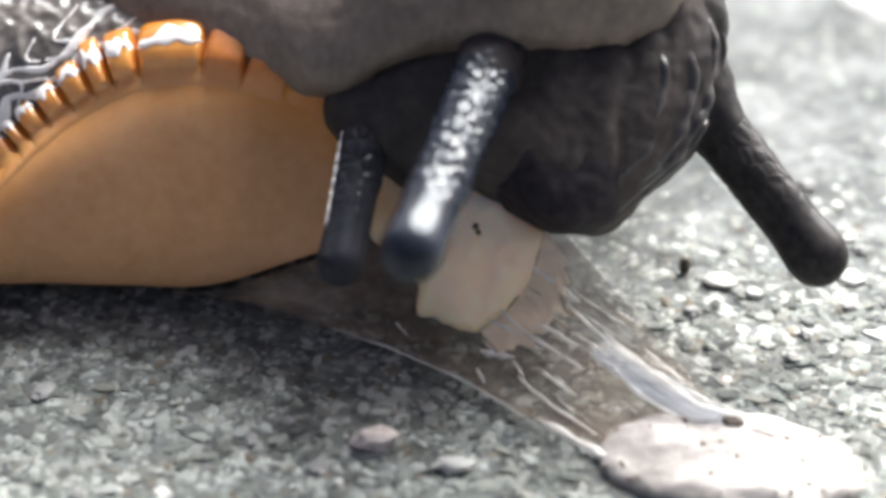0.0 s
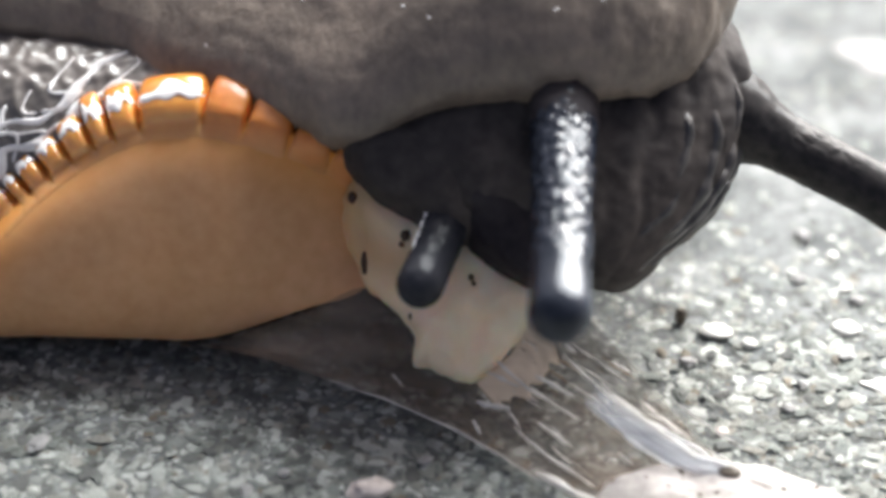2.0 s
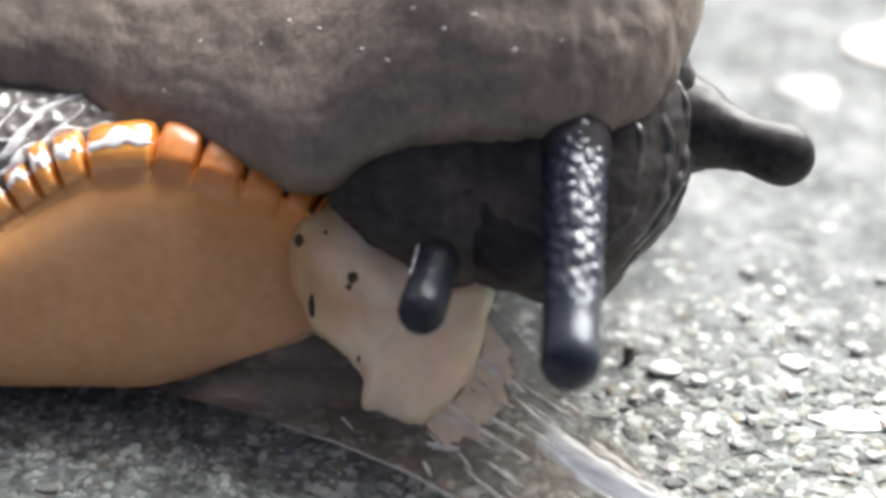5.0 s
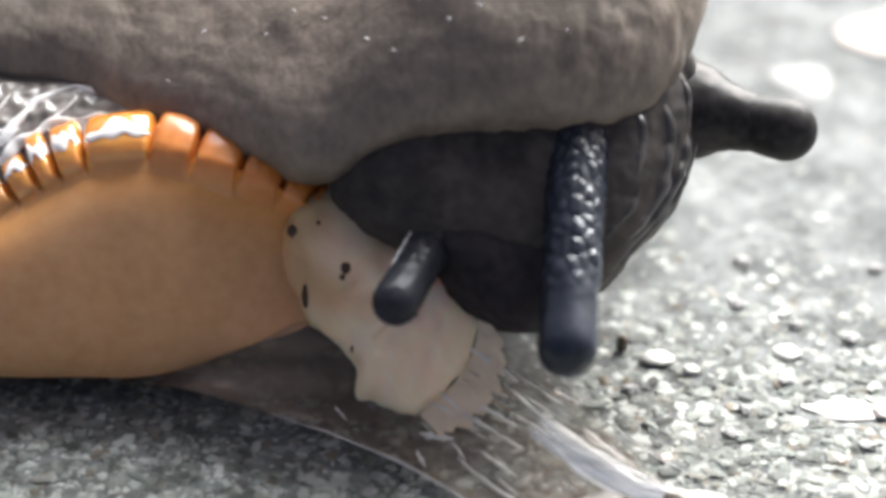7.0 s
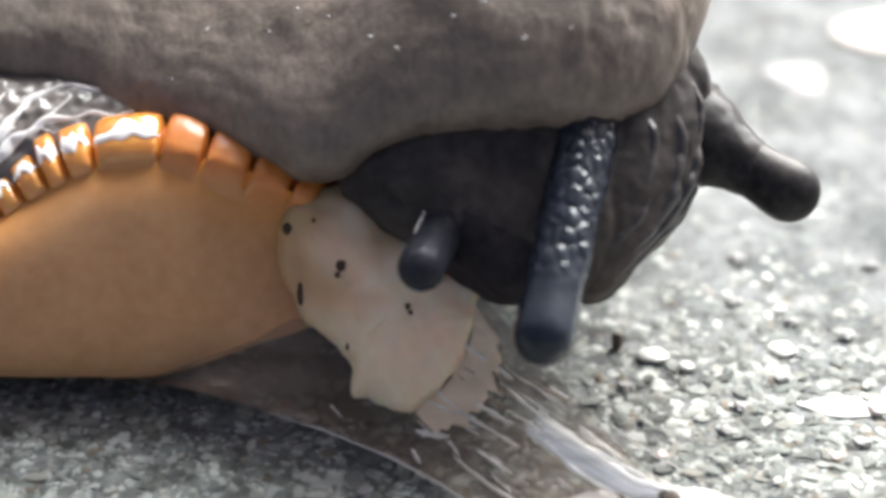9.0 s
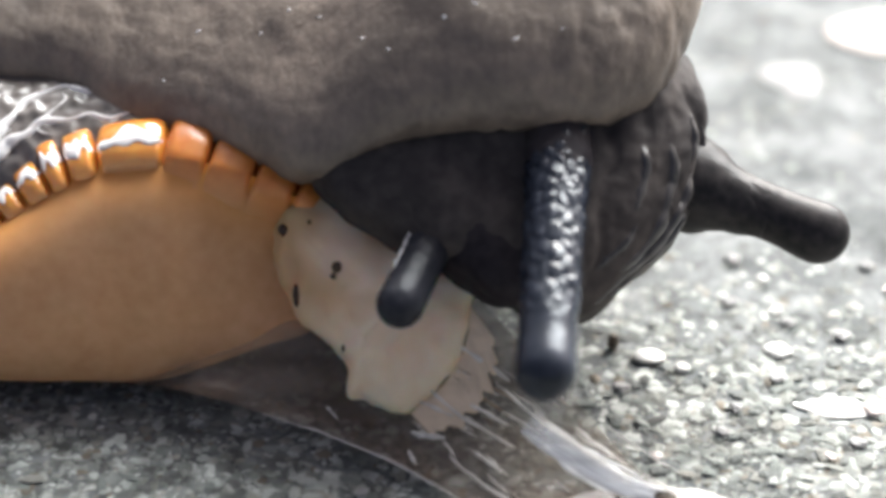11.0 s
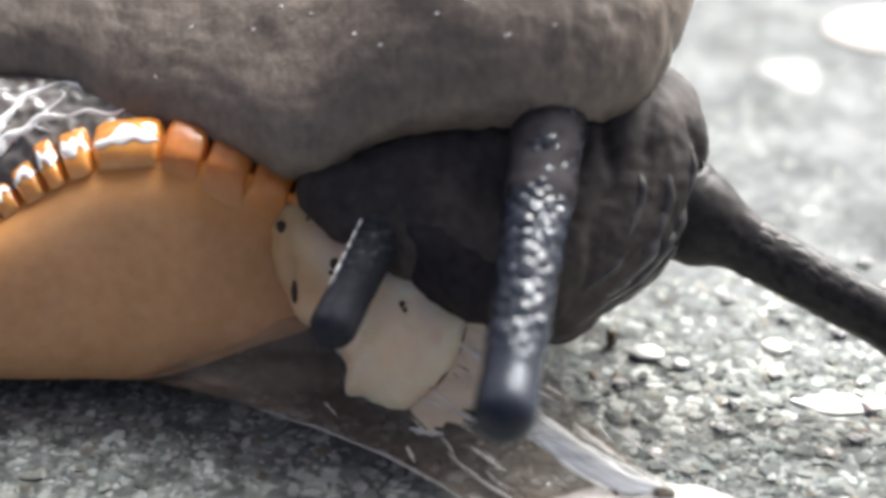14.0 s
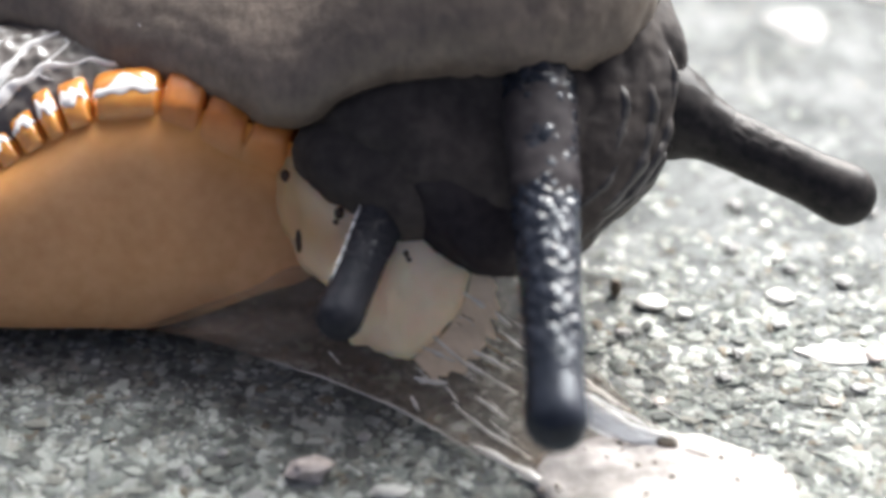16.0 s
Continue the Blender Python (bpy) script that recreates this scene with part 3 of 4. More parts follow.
def build_glint_ridges():
    """Meandering white slime ridges above the fringe, painting the wet flank's glints."""
    me = body.data
    tree = BVHTree.FromPolygons([v.co for v in me.vertices], [p.vertices[:] for p in me.polygons])
    path, rng = spline(ARCH, 400), random.Random(21)
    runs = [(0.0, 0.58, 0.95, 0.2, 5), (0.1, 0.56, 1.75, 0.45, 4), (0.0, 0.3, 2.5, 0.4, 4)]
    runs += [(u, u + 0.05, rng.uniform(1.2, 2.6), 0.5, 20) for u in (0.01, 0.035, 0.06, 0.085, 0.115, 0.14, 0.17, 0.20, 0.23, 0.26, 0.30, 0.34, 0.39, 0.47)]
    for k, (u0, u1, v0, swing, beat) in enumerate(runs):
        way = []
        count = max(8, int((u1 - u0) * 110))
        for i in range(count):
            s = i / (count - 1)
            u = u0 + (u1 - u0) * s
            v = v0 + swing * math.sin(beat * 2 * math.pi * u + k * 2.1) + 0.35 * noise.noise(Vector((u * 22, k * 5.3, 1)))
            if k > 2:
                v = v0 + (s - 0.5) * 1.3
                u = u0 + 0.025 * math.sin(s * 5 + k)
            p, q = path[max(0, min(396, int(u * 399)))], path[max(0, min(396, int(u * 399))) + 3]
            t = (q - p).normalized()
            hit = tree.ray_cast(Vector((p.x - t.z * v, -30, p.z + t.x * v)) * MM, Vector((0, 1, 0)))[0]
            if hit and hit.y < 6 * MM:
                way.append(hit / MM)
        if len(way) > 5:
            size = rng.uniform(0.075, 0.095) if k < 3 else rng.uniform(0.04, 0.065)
            part("glint_ridge", tube(way, size, 10, len(way) * 2, lambda s: 0.2 + 0.8 * math.sin(math.pi * s) ** 0.4 * (0.6 + 0.55 * math.sin(s * 31 + k) * math.sin(s * 13)), 1.6 if k > 2 else 2.6), M_GLINT, body, "white slime ridge painting a glint of the wet flank")


def build_head():
    outline = [(-3.31, 0.30, 2.53), (-2.58, 0.20, 1.72), (-1.15, 0.00, 0.70), (0.29, 0.00, 0.02), (1.36, 0.00, -0.48), (2.43, 0.00, -0.70), (3.87, 0.00, -1.15), (4.97, 0.00, -1.06), (6.40, 0.30, 0.16), (7.69, 0.60, 1.68), (8.43, 1.00, 3.65),
               (8.55, 1.40, 5.87), (7.83, 1.80, 7.83), (4.90, 2.00, 8.68), (1.22, 2.00, 8.50), (-1.72, 1.40, 6.05), (-3.23, 0.60, 3.81)]
    bm = wobble(wobble(pillow(outline, 3.6, 5.5, 60, 320, 0.6), 0.14, 0.7, 6), 0.05, 2.6, 7)
    for v in bm.verts:
        p = v.co / MM
        arc = p.x + 0.055 * (p.z - 3.2) ** 2 + 0.55 * noise.noise(p * 0.5)
        near = min(1, max(0, (p.x - 3.6) / 1.6))
        deep = 0.5 + 0.9 * noise.noise(Vector((p.x * 0.5, p.y * 0.5, p.z * 0.22 + 4)))
        v.co += v.normal * (0.34 * MM * near * deep * (abs(math.sin(arc * 2.3)) ** 0.6 - 0.6))
    head = part("head", bm, M_HEAD, slug, "black wrinkled head with neck folds under the mantle")
    tree = BVHTree.FromPolygons([v.co for v in head.data.vertices], [p.vertices[:] for p in head.data.polygons])
    folds = [([(6.75, 5.6), (7.15, 4.6), (7.30, 3.5), (7.05, 2.2), (6.35, 1.1), (5.45, 0.3)], 0.15), ([(7.75, 5.9), (7.98, 4.8), (7.95, 3.6), (7.55, 2.4), (6.85, 1.3), (5.95, 0.4), (5.15, -0.45)], 0.13),
             ([(6.35, 2.3), (5.95, 1.5), (5.40, 0.9), (5.00, 0.5)], 0.10), ([(6.05, 5.0), (6.35, 3.9), (6.30, 2.9), (5.9, 2.0)], 0.12), ([(8.28, 5.6), (8.40, 4.4), (8.15, 3.1), (7.55, 1.85), (6.6, 0.75), (5.6, -0.25)], 0.10)]
    for k, (line, r) in enumerate(folds):
        way = []
        for p in spline([(x, 0, z) for x, z in line], 30):
            hit = tree.ray_cast(Vector((p.x, -30, p.z)) * MM, Vector((0, 1, 0)))[0]
            if hit:
                way.append(hit / MM + Vector((0.16 * noise.noise(Vector((p.z * 0.9, k, 2))), r * 1.25, 0)))
        if len(way) > 6:
            part("neck_fold", wobble(tube(way, r * 1.9, 20, 70, lambda u: 0.15 + 0.85 * math.sin(math.pi * (0.04 + 0.92 * u)) ** 0.7 * (0.85 + 0.3 * noise.noise(Vector((u * 9, k, 1))))), 0.03, 3.0, k), M_FOLD, head, "wet skin fold")
    return head


def build_cheek():
    bm = pillow([(-3.31, -0.30, 2.60), (-2.56, -0.40, 1.65), (-1.13, -0.60, 0.66), (0.11, -0.80, 0.02), (1.34, -1.00, 0.19), (1.69, -1.00, 1.96), (0.99, -0.80, 4.08), (-1.49, -0.40, 4.46), (-2.92, -0.30, 3.76)], 2.0, 3.2, 26, 160, 0.65)
    return part("cheek", wobble(wobble(bm, 0.16, 0.8, 11), 0.05, 2.4, 12), M_HEAD, slug, "black cheek of the head")


def build_root():
    """Flared root of the far tentacle, along its own z axis."""
    rings = []
    for i in range(48):
        u = i / 47
        z = -3.6 + 5.9 * u
        r = 0.78 + 0.85 * math.exp(-((z + 0.9) / 1.7) ** 2) if z > -0.9 else 0.4 + 1.30 * math.exp(-((z + 0.9) / 1.6) ** 2)
        rings.append([Vector((r * math.cos(t), r * 1.1 * math.sin(t), z)) for t in (2 * math.pi * j / 60 for j in range(60))])
    return part("tentacle_root", wobble(wobble(skin(rings), 0.08, 0.9, 2), 0.05, 2.6, 3), M_DULL, slug, "dark brown flared root of a tentacle")


def build_mouth():
    bm = pillow([(-1.14, -0.40, 2.33), (-0.34, -0.70, 0.28), (0.72, -1.00, -1.04), (1.95, -1.20, -1.74), (3.53, -1.20, -1.74), (4.51, -1.00, -0.69), (4.44, -0.80, 1.61), (2.06, -0.40, 2.86)], 2.3, 3.2, 26, 160, 0.65)
    return part("mouth_lobe", wobble(wobble(bm, 0.16, 0.8, 8), 0.05, 2.4, 9), M_LIP, slug, "black lobe over the mouth")


def build_tentacle(name, length, tip, stalk, root, label, seed, knobs=0.05, mat=None):
    """A tentacle whose tip lies at its origin and whose stalk runs up its own z axis."""
    prof = []
    n = 300
    for i in range(n):
        u = (i + 0.3) / n
        z = length * u ** 1.25
        bulb = tip * math.sqrt(max(0.0, 1 - (1 - min(z / tip, 1)) ** 2)) if z < tip else tip
        neck = stalk + (root - stalk) * max(0, (z - 2.2) / (length - 2.2)) ** 1.4
        f = min(1, max(0, (z - tip * 1.0) / 1.3))
        f = f * f * (3 - 2 * f)
        prof.append((z - tip, bulb * (1 - f) + neck * f))
    rings = []
    for z, r in prof:
        ring = []
        for j in range(144):
            t = 2 * math.pi * j / 144
            k = max(0.0, min(1.0, (z - 1.0) / 1.6))
            q = Vector((math.cos(t) * r, math.sin(t) * r, z * 0.8 + seed))
            near = noise.voronoi(q * 2.3)[0]
            d = 1 + k * knobs * (1.0 * noise.noise(q * 1.4) + 1.5 * (min(1.0, (near[1] - near[0]) * 2.2) - 0.5))
            ring.append(Vector((r * d * math.cos(t), r * d * math.sin(t), z)))
        rings.append(ring)
    return part(name, skin(rings), mat or M_STALK, slug, label)


body = build_body()
mantle = build_mantle()
build_glint_ridges()
sole = build_sole()
foot_front = build_front()
fringe = build_fringe()
head = build_head()
mouth = build_mouth()
cheek = build_cheek()
root = build_root()
near_eye = build_tentacle("eye_tentacle", 12.8, 0.91, 0.85, 1.18, "long black tentacle with a rounded tip", 1, 0.045)
far_eye = build_tentacle("eye_tentacle", 8.6, 1.0, 0.9, 1.0, "long black tentacle stretched sideways", 2, 0.02, M_DULL)
rings = []
for i in range(26):
    u = i / 25
    r = 1.04 + 0.16 * u ** 1.4 - 0.12 * max(0.0, 1 - u * 6)
    rings.append([Vector((r * (1 + 0.05 * noise.noise(Vector((math.cos(t) * 2, math.sin(t) * 2, u * 6)))) * math.cos(t), r * math.sin(t), 7.1 + 3.9 * u)) for t in (2 * math.pi * j / 64 for j in range(64))])
part("sleeve", wobble(wobble(skin(rings), 0.09, 0.8, 5), 0.05, 2.2, 6), M_LIP, near_eye, "dull black skin sleeve at the root")
feeler = build_tentacle("feeler", 6.6, 0.72, 0.7, 0.9, "short black lower tentacle", 3, 0.05, M_MOIST)

# white slime beads along the feeler paint the glints of its edge
line = [(-(0.72 + 0.008 * k) * 0.86, -(0.72 + 0.008 * k) * 0.56, 0.9 + 0.28 * k + 0.1 * (k % 2)) for k in range(13)]
part("glint_line", tube(line, 0.06, 8, 90, lambda u: (0.35 + 0.75 * abs(math.sin(u * 24)) ** 1.5) * (0.4 + 0.6 * math.sin(math.pi * u))), M_GLINT, feeler, "thin beaded white slime line painting the feeler's edge glint")


# ---- slime ----
def build_slime():
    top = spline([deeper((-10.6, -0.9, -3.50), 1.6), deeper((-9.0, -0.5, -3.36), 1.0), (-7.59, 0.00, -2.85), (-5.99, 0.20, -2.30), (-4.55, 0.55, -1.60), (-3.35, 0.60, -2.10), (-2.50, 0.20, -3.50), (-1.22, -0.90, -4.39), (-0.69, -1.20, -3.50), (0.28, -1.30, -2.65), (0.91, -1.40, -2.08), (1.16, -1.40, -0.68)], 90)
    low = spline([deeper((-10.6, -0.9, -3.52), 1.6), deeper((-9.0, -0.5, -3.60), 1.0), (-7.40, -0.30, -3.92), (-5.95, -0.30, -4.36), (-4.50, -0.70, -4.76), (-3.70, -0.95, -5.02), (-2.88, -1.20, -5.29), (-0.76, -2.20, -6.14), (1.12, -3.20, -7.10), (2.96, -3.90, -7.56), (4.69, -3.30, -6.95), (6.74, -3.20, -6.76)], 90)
    bm = bmesh.new()
    rows = []
    for k in range(41):
        u = k / 40
        row = []
        for i, (a, b) in enumerate(zip(top, low)):
            p = a.lerp(b, u)
            s = i / 89
            fold = math.sin(math.pi * u) * (0.16 * noise.noise(Vector((s * 9, u * 1.2, 1))) + 0.05 * noise.noise(Vector((s * 30, u * 2, 2))))
            p = p + Vector((0, fold * 1.5 + 0.5 * math.sin(math.pi * u), fold * 0.6))
            row.append(bm.verts.new(p * MM))
        rows.append(row)
    for a, b in zip(rows, rows[1:]):
        for i in range(89):
            bm.faces.new((a[i], a[i + 1], b[i + 1], b[i]))
    film = part("slime_film", bm, M_FILM)
    film.matrix_basis = pose(0, 0, 4.5 * MM, -32)
    thick = film.modifiers.new("thickness", "SOLIDIFY")
    thick.thickness = 0.03 * MM
    tagged(film, "clear brownish slime sheet stretched between slug foot and stone", "slime")

    def strand(points, r, mat=M_STRAND, flat=1.0):
        pts = spline(points, 14)
        pts = [p + Vector((0.5, 0.3, 1.0)) * 0.05 * noise.noise(p * 1.4) for p in pts]
        s = part("strand", tube(pts, r * 1.3, 8, 40, lambda u: 0.25 + 0.75 * math.sin(math.pi * (0.06 + 0.88 * u)) * (0.8 + 0.35 * math.sin(u * 17 + r * 90))), mat, film, "pale slime strand")
        return s

    edge = [low[i] + Vector((0, -0.03, 0)) for i in range(27, 72, 4)]
    strand(edge, 0.032)
    strand([(1.12, -3.30, -6.92), (2.04, -3.90, -7.36), (3.02, -4.40, -7.87), (3.91, -4.90, -8.35)], 0.12)
    strand([(0.63, -1.70, -2.28), (1.15, -1.90, -2.59), (1.66, -2.10, -2.96), (2.26, -2.30, -3.37)], 0.07)
    strand([(-0.85, -1.70, -3.96), (-0.07, -2.00, -4.22), (0.54, -2.20, -4.45)], 0.05)
    strand([(-0.73, -2.00, -4.98), (-0.33, -2.10, -5.04), (0.28, -2.20, -5.17)], 0.09)
    strand([(-0.42, -1.80, -3.46), (0.79, -2.30, -4.47), (2.33, -2.90, -5.32)], 0.05)
    strand([(1.05, -2.30, -4.13), (1.65, -2.50, -4.39), (2.20, -2.70, -4.72)], 0.06)
    strand([(-0.85, -2.10, -5.53), (-0.59, -2.30, -5.94)], 0.05)
    strand([(-3.43, -0.80, -4.22), (-3.03, -1.00, -4.65)], 0.035)
    strand([(0.79, -2.60, -6.00), (1.64, -3.10, -6.63), (2.80, -3.80, -7.27)], 0.04)
    strand([(1.13, -2.60, -5.48), (1.98, -3.00, -6.13)], 0.045)
    strand([(1.83, -2.30, -3.44), (3.02, -2.80, -4.44), (4.69, -3.30, -5.59)], 0.035)
    strand([(3.01, -2.90, -4.26), (4.52, -3.30, -5.42), (5.85, -3.60, -6.41)], 0.04)
    strand([(4.21, -2.90, -4.77), (5.38, -3.20, -5.60)], 0.035)
    strand([(6.22, -3.30, -6.10), (7.52, -3.80, -6.90), (8.67, -4.00, -7.38)], 0.04)
    inner = spline([(1.08, -1.60, -1.12), (0.91, -1.80, -2.33), (0.28, -1.90, -3.46), (-0.77, -1.80, -4.40)], 40)
    outer = spline([(2.04, -2.20, -2.49), (2.00, -2.40, -3.69), (1.34, -2.50, -4.72), (0.10, -2.40, -5.36)], 40)
    bm = bmesh.new()
    rows = []
    for k in range(14):
        u = k / 13
        rows.append([bm.verts.new((a.lerp(b, u * (0.75 + 0.3 * noise.noise(Vector((i * 0.35, 3, 1))))) + Vector((0, 0.12 * noise.noise(Vector((i * 0.3, u * 2, 5))), 0))) * MM) for i, (a, b) in enumerate(zip(inner, outer))])
    for a, b in zip(rows, rows[1:]):
        for i in range(39):
            bm.faces.new((a[i], a[i + 1], b[i + 1], b[i]))
    veil = part("slime_veil", bm, M_VEIL, film, "tan translucent slime veil")
    veil.modifiers.new("thickness", "SOLIDIFY").thickness = 0.03 * MM
    rng = random.Random(8)
    rim = spline([(-0.98, -1.70, -4.58), (-0.24, -1.90, -3.94), (0.54, -2.00, -3.02), (1.08, -1.90, -1.89)], 40)
    foot = spline([(1.95, -4.00, -7.80), (4.34, -3.50, -7.02), (6.55, -3.40, -6.81), (9.18, -4.00, -7.38)], 40)
    for _ in range(34):
        k = rng.randrange(40)
        m = max(0, min(39, k + rng.randint(-5, 5)))
        s0 = rng.random() ** 1.6 * 0.85
        s1 = min(1.0, s0 + rng.uniform(0.06, 0.28))
        way = [rim[k].lerp(foot[m], s0 + (s1 - s0) * s) + Vector((0, 0.25 * math.sin(math.pi * s), 0)) for s in (0, 0.35, 0.7, 1)]
        strand(way, rng.uniform(0.015, 0.045), rng.choice((M_STRAND, M_STRAND, M_AMBER)))
    milk = spline([(2.62, -2.50, -4.53), (3.44, -2.80, -5.21), (4.54, -3.10, -5.95), (5.70, -3.40, -6.57), (7.04, -3.60, -6.85)], 40)
    for k in range(6):
        off, u0, u1 = (k - 2.5) * 0.11, rng.uniform(0.0, 0.16), rng.uniform(0.7, 1.0)
        rings = []
        for i in range(40):
            u = u0 + (u1 - u0) * i / 39
            p = milk[min(39, int(u * 39))].lerp(milk[min(39, int(u * 39) + 1)], u * 39 % 1)
            w = (0.16 + 0.05 * (k % 3)) * math.sin(math.pi * (0.04 + 0.92 * i / 39)) ** 0.6 * (0.8 + 0.5 * noise.noise(Vector((u * 7, k, 2))))
            side = off * (1 - 0.45 * u) + 0.10 * noise.noise(Vector((u * 4, k * 3.1, 7)))
            p = p + Vector((0.5 * side, 0.02 * k, 0.85 * side))
            rings.append([p + Vector((0.55 * w * math.cos(t), 0.05 * math.sin(t), 0.85 * w * math.cos(t))) for t in (2 * math.pi * j / 14 for j in range(14))])
        part("milky_streak", skin(rings), M_MILK, film, "milky bluish white slime streak")
    strand([(2.85, -2.70, -4.93), (3.85, -3.10, -5.88), (5.18, -3.60, -6.72)], 0.05, M_MILK)
    strand([(3.28, -2.70, -4.65), (4.71, -3.10, -5.51), (6.20, -3.50, -6.29)], 0.06, M_MILK)


build_slime()


def build_grains():
    """The largest grains in front of the slug, each a piece of its own."""
    rng = random.Random(77)
    shapes = []
    for k in range(12):
        bm = bmesh.new()
        bmesh.ops.create_icosphere(bm, subdivisions=1, radius=1.0)
        for v in bm.verts:
            v.co = v.co * rng.uniform(0.6, 1.25)
        me = bpy.data.meshes.new("grain")
        bm.to_mesh(me)
        bm.free()
        me.materials.append(M_GRAIN)
        shapes.append(me)
    for k in range(300):
        x, y = (rng.uniform(-14.5, 2.5), rng.uniform(-11.2, -4.6)) if k < 170 else (rng.uniform(4, 15), rng.uniform(-6.5, 1.5))
        grain = new("grain", shapes[k % 12])
        grain.parent = ground
        size = rng.uniform(0.2, 0.36) * MM
        grain.matrix_basis = Matrix.LocRotScale(mm((x, y, lie(x, y) - 0.07)), Euler((rng.uniform(-0.15, 0.15), rng.uniform(-0.15, 0.15), rng.uniform(0, 6.28))),
                                                (size * rng.uniform(0.9, 1.4), size * rng.uniform(0.6, 1.0), size * rng.uniform(0.11, 0.24)))


build_grains()


# ---- what moves ----
def motions():
    walk(near_eye, [
        (0, pose(-0.00264, -0.00850, -0.00173, -46.4, 14.3, -6.1)),
        (0.5, pose(-0.00172, -0.00850, -0.00169, -45.8, 10.0, -4.2)),
        (1, pose(-0.00073, -0.00850, -0.00220, -43.2, 7.6, -3.0)),
        (1.5, pose(0.00104, -0.00850, -0.00234, -42.8, 1.8, -0.7)),
        (2, pose(0.00159, -0.00850, -0.00196, -44.0, 1.1, -0.4)),
        (2.5, pose(0.00225, -0.00850, -0.00238, -43.2, -0.1, 0.0)),
        (3, pose(0.00298, -0.00850, -0.00267, -41.6, -1.7, 0.6)),
        (3.5, pose(0.00330, -0.00850, -0.00273, -41.6, -1.8, 0.7)),
        (4, pose(0.00321, -0.00850, -0.00254, -41.5, -0.1, 0.0)),
        (6.5, pose(0.00362, -0.00570, -0.00212, -31.0, 4.6, -0.8)),
        (7, pose(0.00355, -0.00570, -0.00221, -31.0, 4.7, -0.8)),
        (7.5, pose(0.00310, -0.00570, -0.00225, -31.0, 10.6, -2.0)),
        (8, pose(0.00321, -0.00570, -0.00221, -31.0, 9.3, -1.7)),
        (8.5, pose(0.00306, -0.00570, -0.00209, -31.0, 11.6, -2.2)),
        (9, pose(0.00300, -0.00570, -0.00193, -31.0, 12.9, -2.5)),
        (11.5, pose(0.00317, -0.00800, -0.00296, -39.5, 3.5, -1.1)),
        (12, pose(0.00350, -0.00850, -0.00261, -40.7, 2.9, -1.1)),
        (12.5, pose(0.00337, -0.00850, -0.00308, -39.3, 2.4, -0.8)),
        (13, pose(0.00265, -0.00850, -0.00329, -39.0, 5.2, -1.7)),
        (13.5, pose(0.00243, -0.00850, -0.00311, -38.5, 6.2, -2.2)),
        (14, pose(0.00194, -0.00900, -0.00400, -38.8, 8.7, -3.1)),
        (14.5, pose(0.00227, -0.00900, -0.00394, -38.0, 5.8, -2.0)),
        (15, pose(0.00258, -0.00900, -0.00448, -38.2, 3.8, -1.3)),
        (15.5, pose(0.00317, -0.00900, -0.00553, -35.1, -1.2, 0.4)),
        (16, pose(0.00325, -0.00900, -0.00561, -35.7, -0.7, 0.2)),
    ])
    walk(far_eye, [
        (0, pose(0.00977, 0.00000, -0.00190, -11.8, -37.5, 4.0)),
        (0.5, pose(0.01046, 0.00000, -0.00132, -13.0, -42.1, 5.0)),
        (1, pose(0.01034, 0.00000, -0.00074, -14.4, -40.8, 5.4)),
        (1.5, pose(0.01153, 0.00000, 0.00054, -17.4, -50.8, 8.3)),
        (2, pose(0.01256, 0.00000, 0.00133, -21.3, -60.7, 12.6)),
        (2.5, pose(0.01141, 0.00000, 0.00147, -22.8, -53.9, 11.7)),
        (3, pose(0.01169, 0.00000, 0.00275, -29.5, -62.0, 18.0)),
        (3.5, pose(0.01166, 0.00000, 0.00304, -35.4, -62.2, 21.8)),
        (4, pose(0.01116, 0.00000, 0.00326, -39.1, -62.9, 24.5)),
        (6.5, pose(0.01034, 0.00000, 0.00475, -54.7, -61.9, 34.5)),
        (7, pose(0.01082, 0.00000, 0.00448, -58.5, -63.8, 38.4)),
        (7.5, pose(0.01069, 0.00000, 0.00389, -51.8, -61.9, 32.5)),
        (8, pose(0.01147, 0.00000, 0.00403, -55.1, -67.3, 38.3)),
        (8.5, pose(0.01113, 0.00000, 0.00273, -35.5, -56.0, 19.3)),
        (9, pose(0.01107, 0.00000, 0.00245, -33.9, -51.8, 16.8)),
        (11.5, pose(0.01315, 0.00000, 0.00102, -37.8, -69.8, 26.9)),
        (12, pose(0.01467, 0.00000, 0.00147, -53.2, -77.8, 44.0)),
        (12.5, pose(0.01482, 0.00000, 0.00147, -60.4, -78.7, 51.1)),
        (13, pose(0.01512, 0.00000, 0.00105, -37.8, -75.5, 29.7)),
        (13.5, pose(0.01545, 0.00000, -0.00071, -24.8, -69.8, 17.4)),
        (14, pose(0.01526, 0.00000, -0.00231, -15.5, -59.4, 8.9)),
        (14.5, pose(0.01479, 0.00000, -0.00223, -14.8, -57.5, 8.2)),
        (15, pose(0.01417, 0.00000, -0.00179, -15.5, -55.4, 8.2)),
        (15.5, pose(0.01364, 0.00000, -0.00027, -20.4, -62.4, 12.5)),
        (16, pose(0.01289, 0.00000, 0.00066, -22.1, -61.9, 13.4)),
    ])
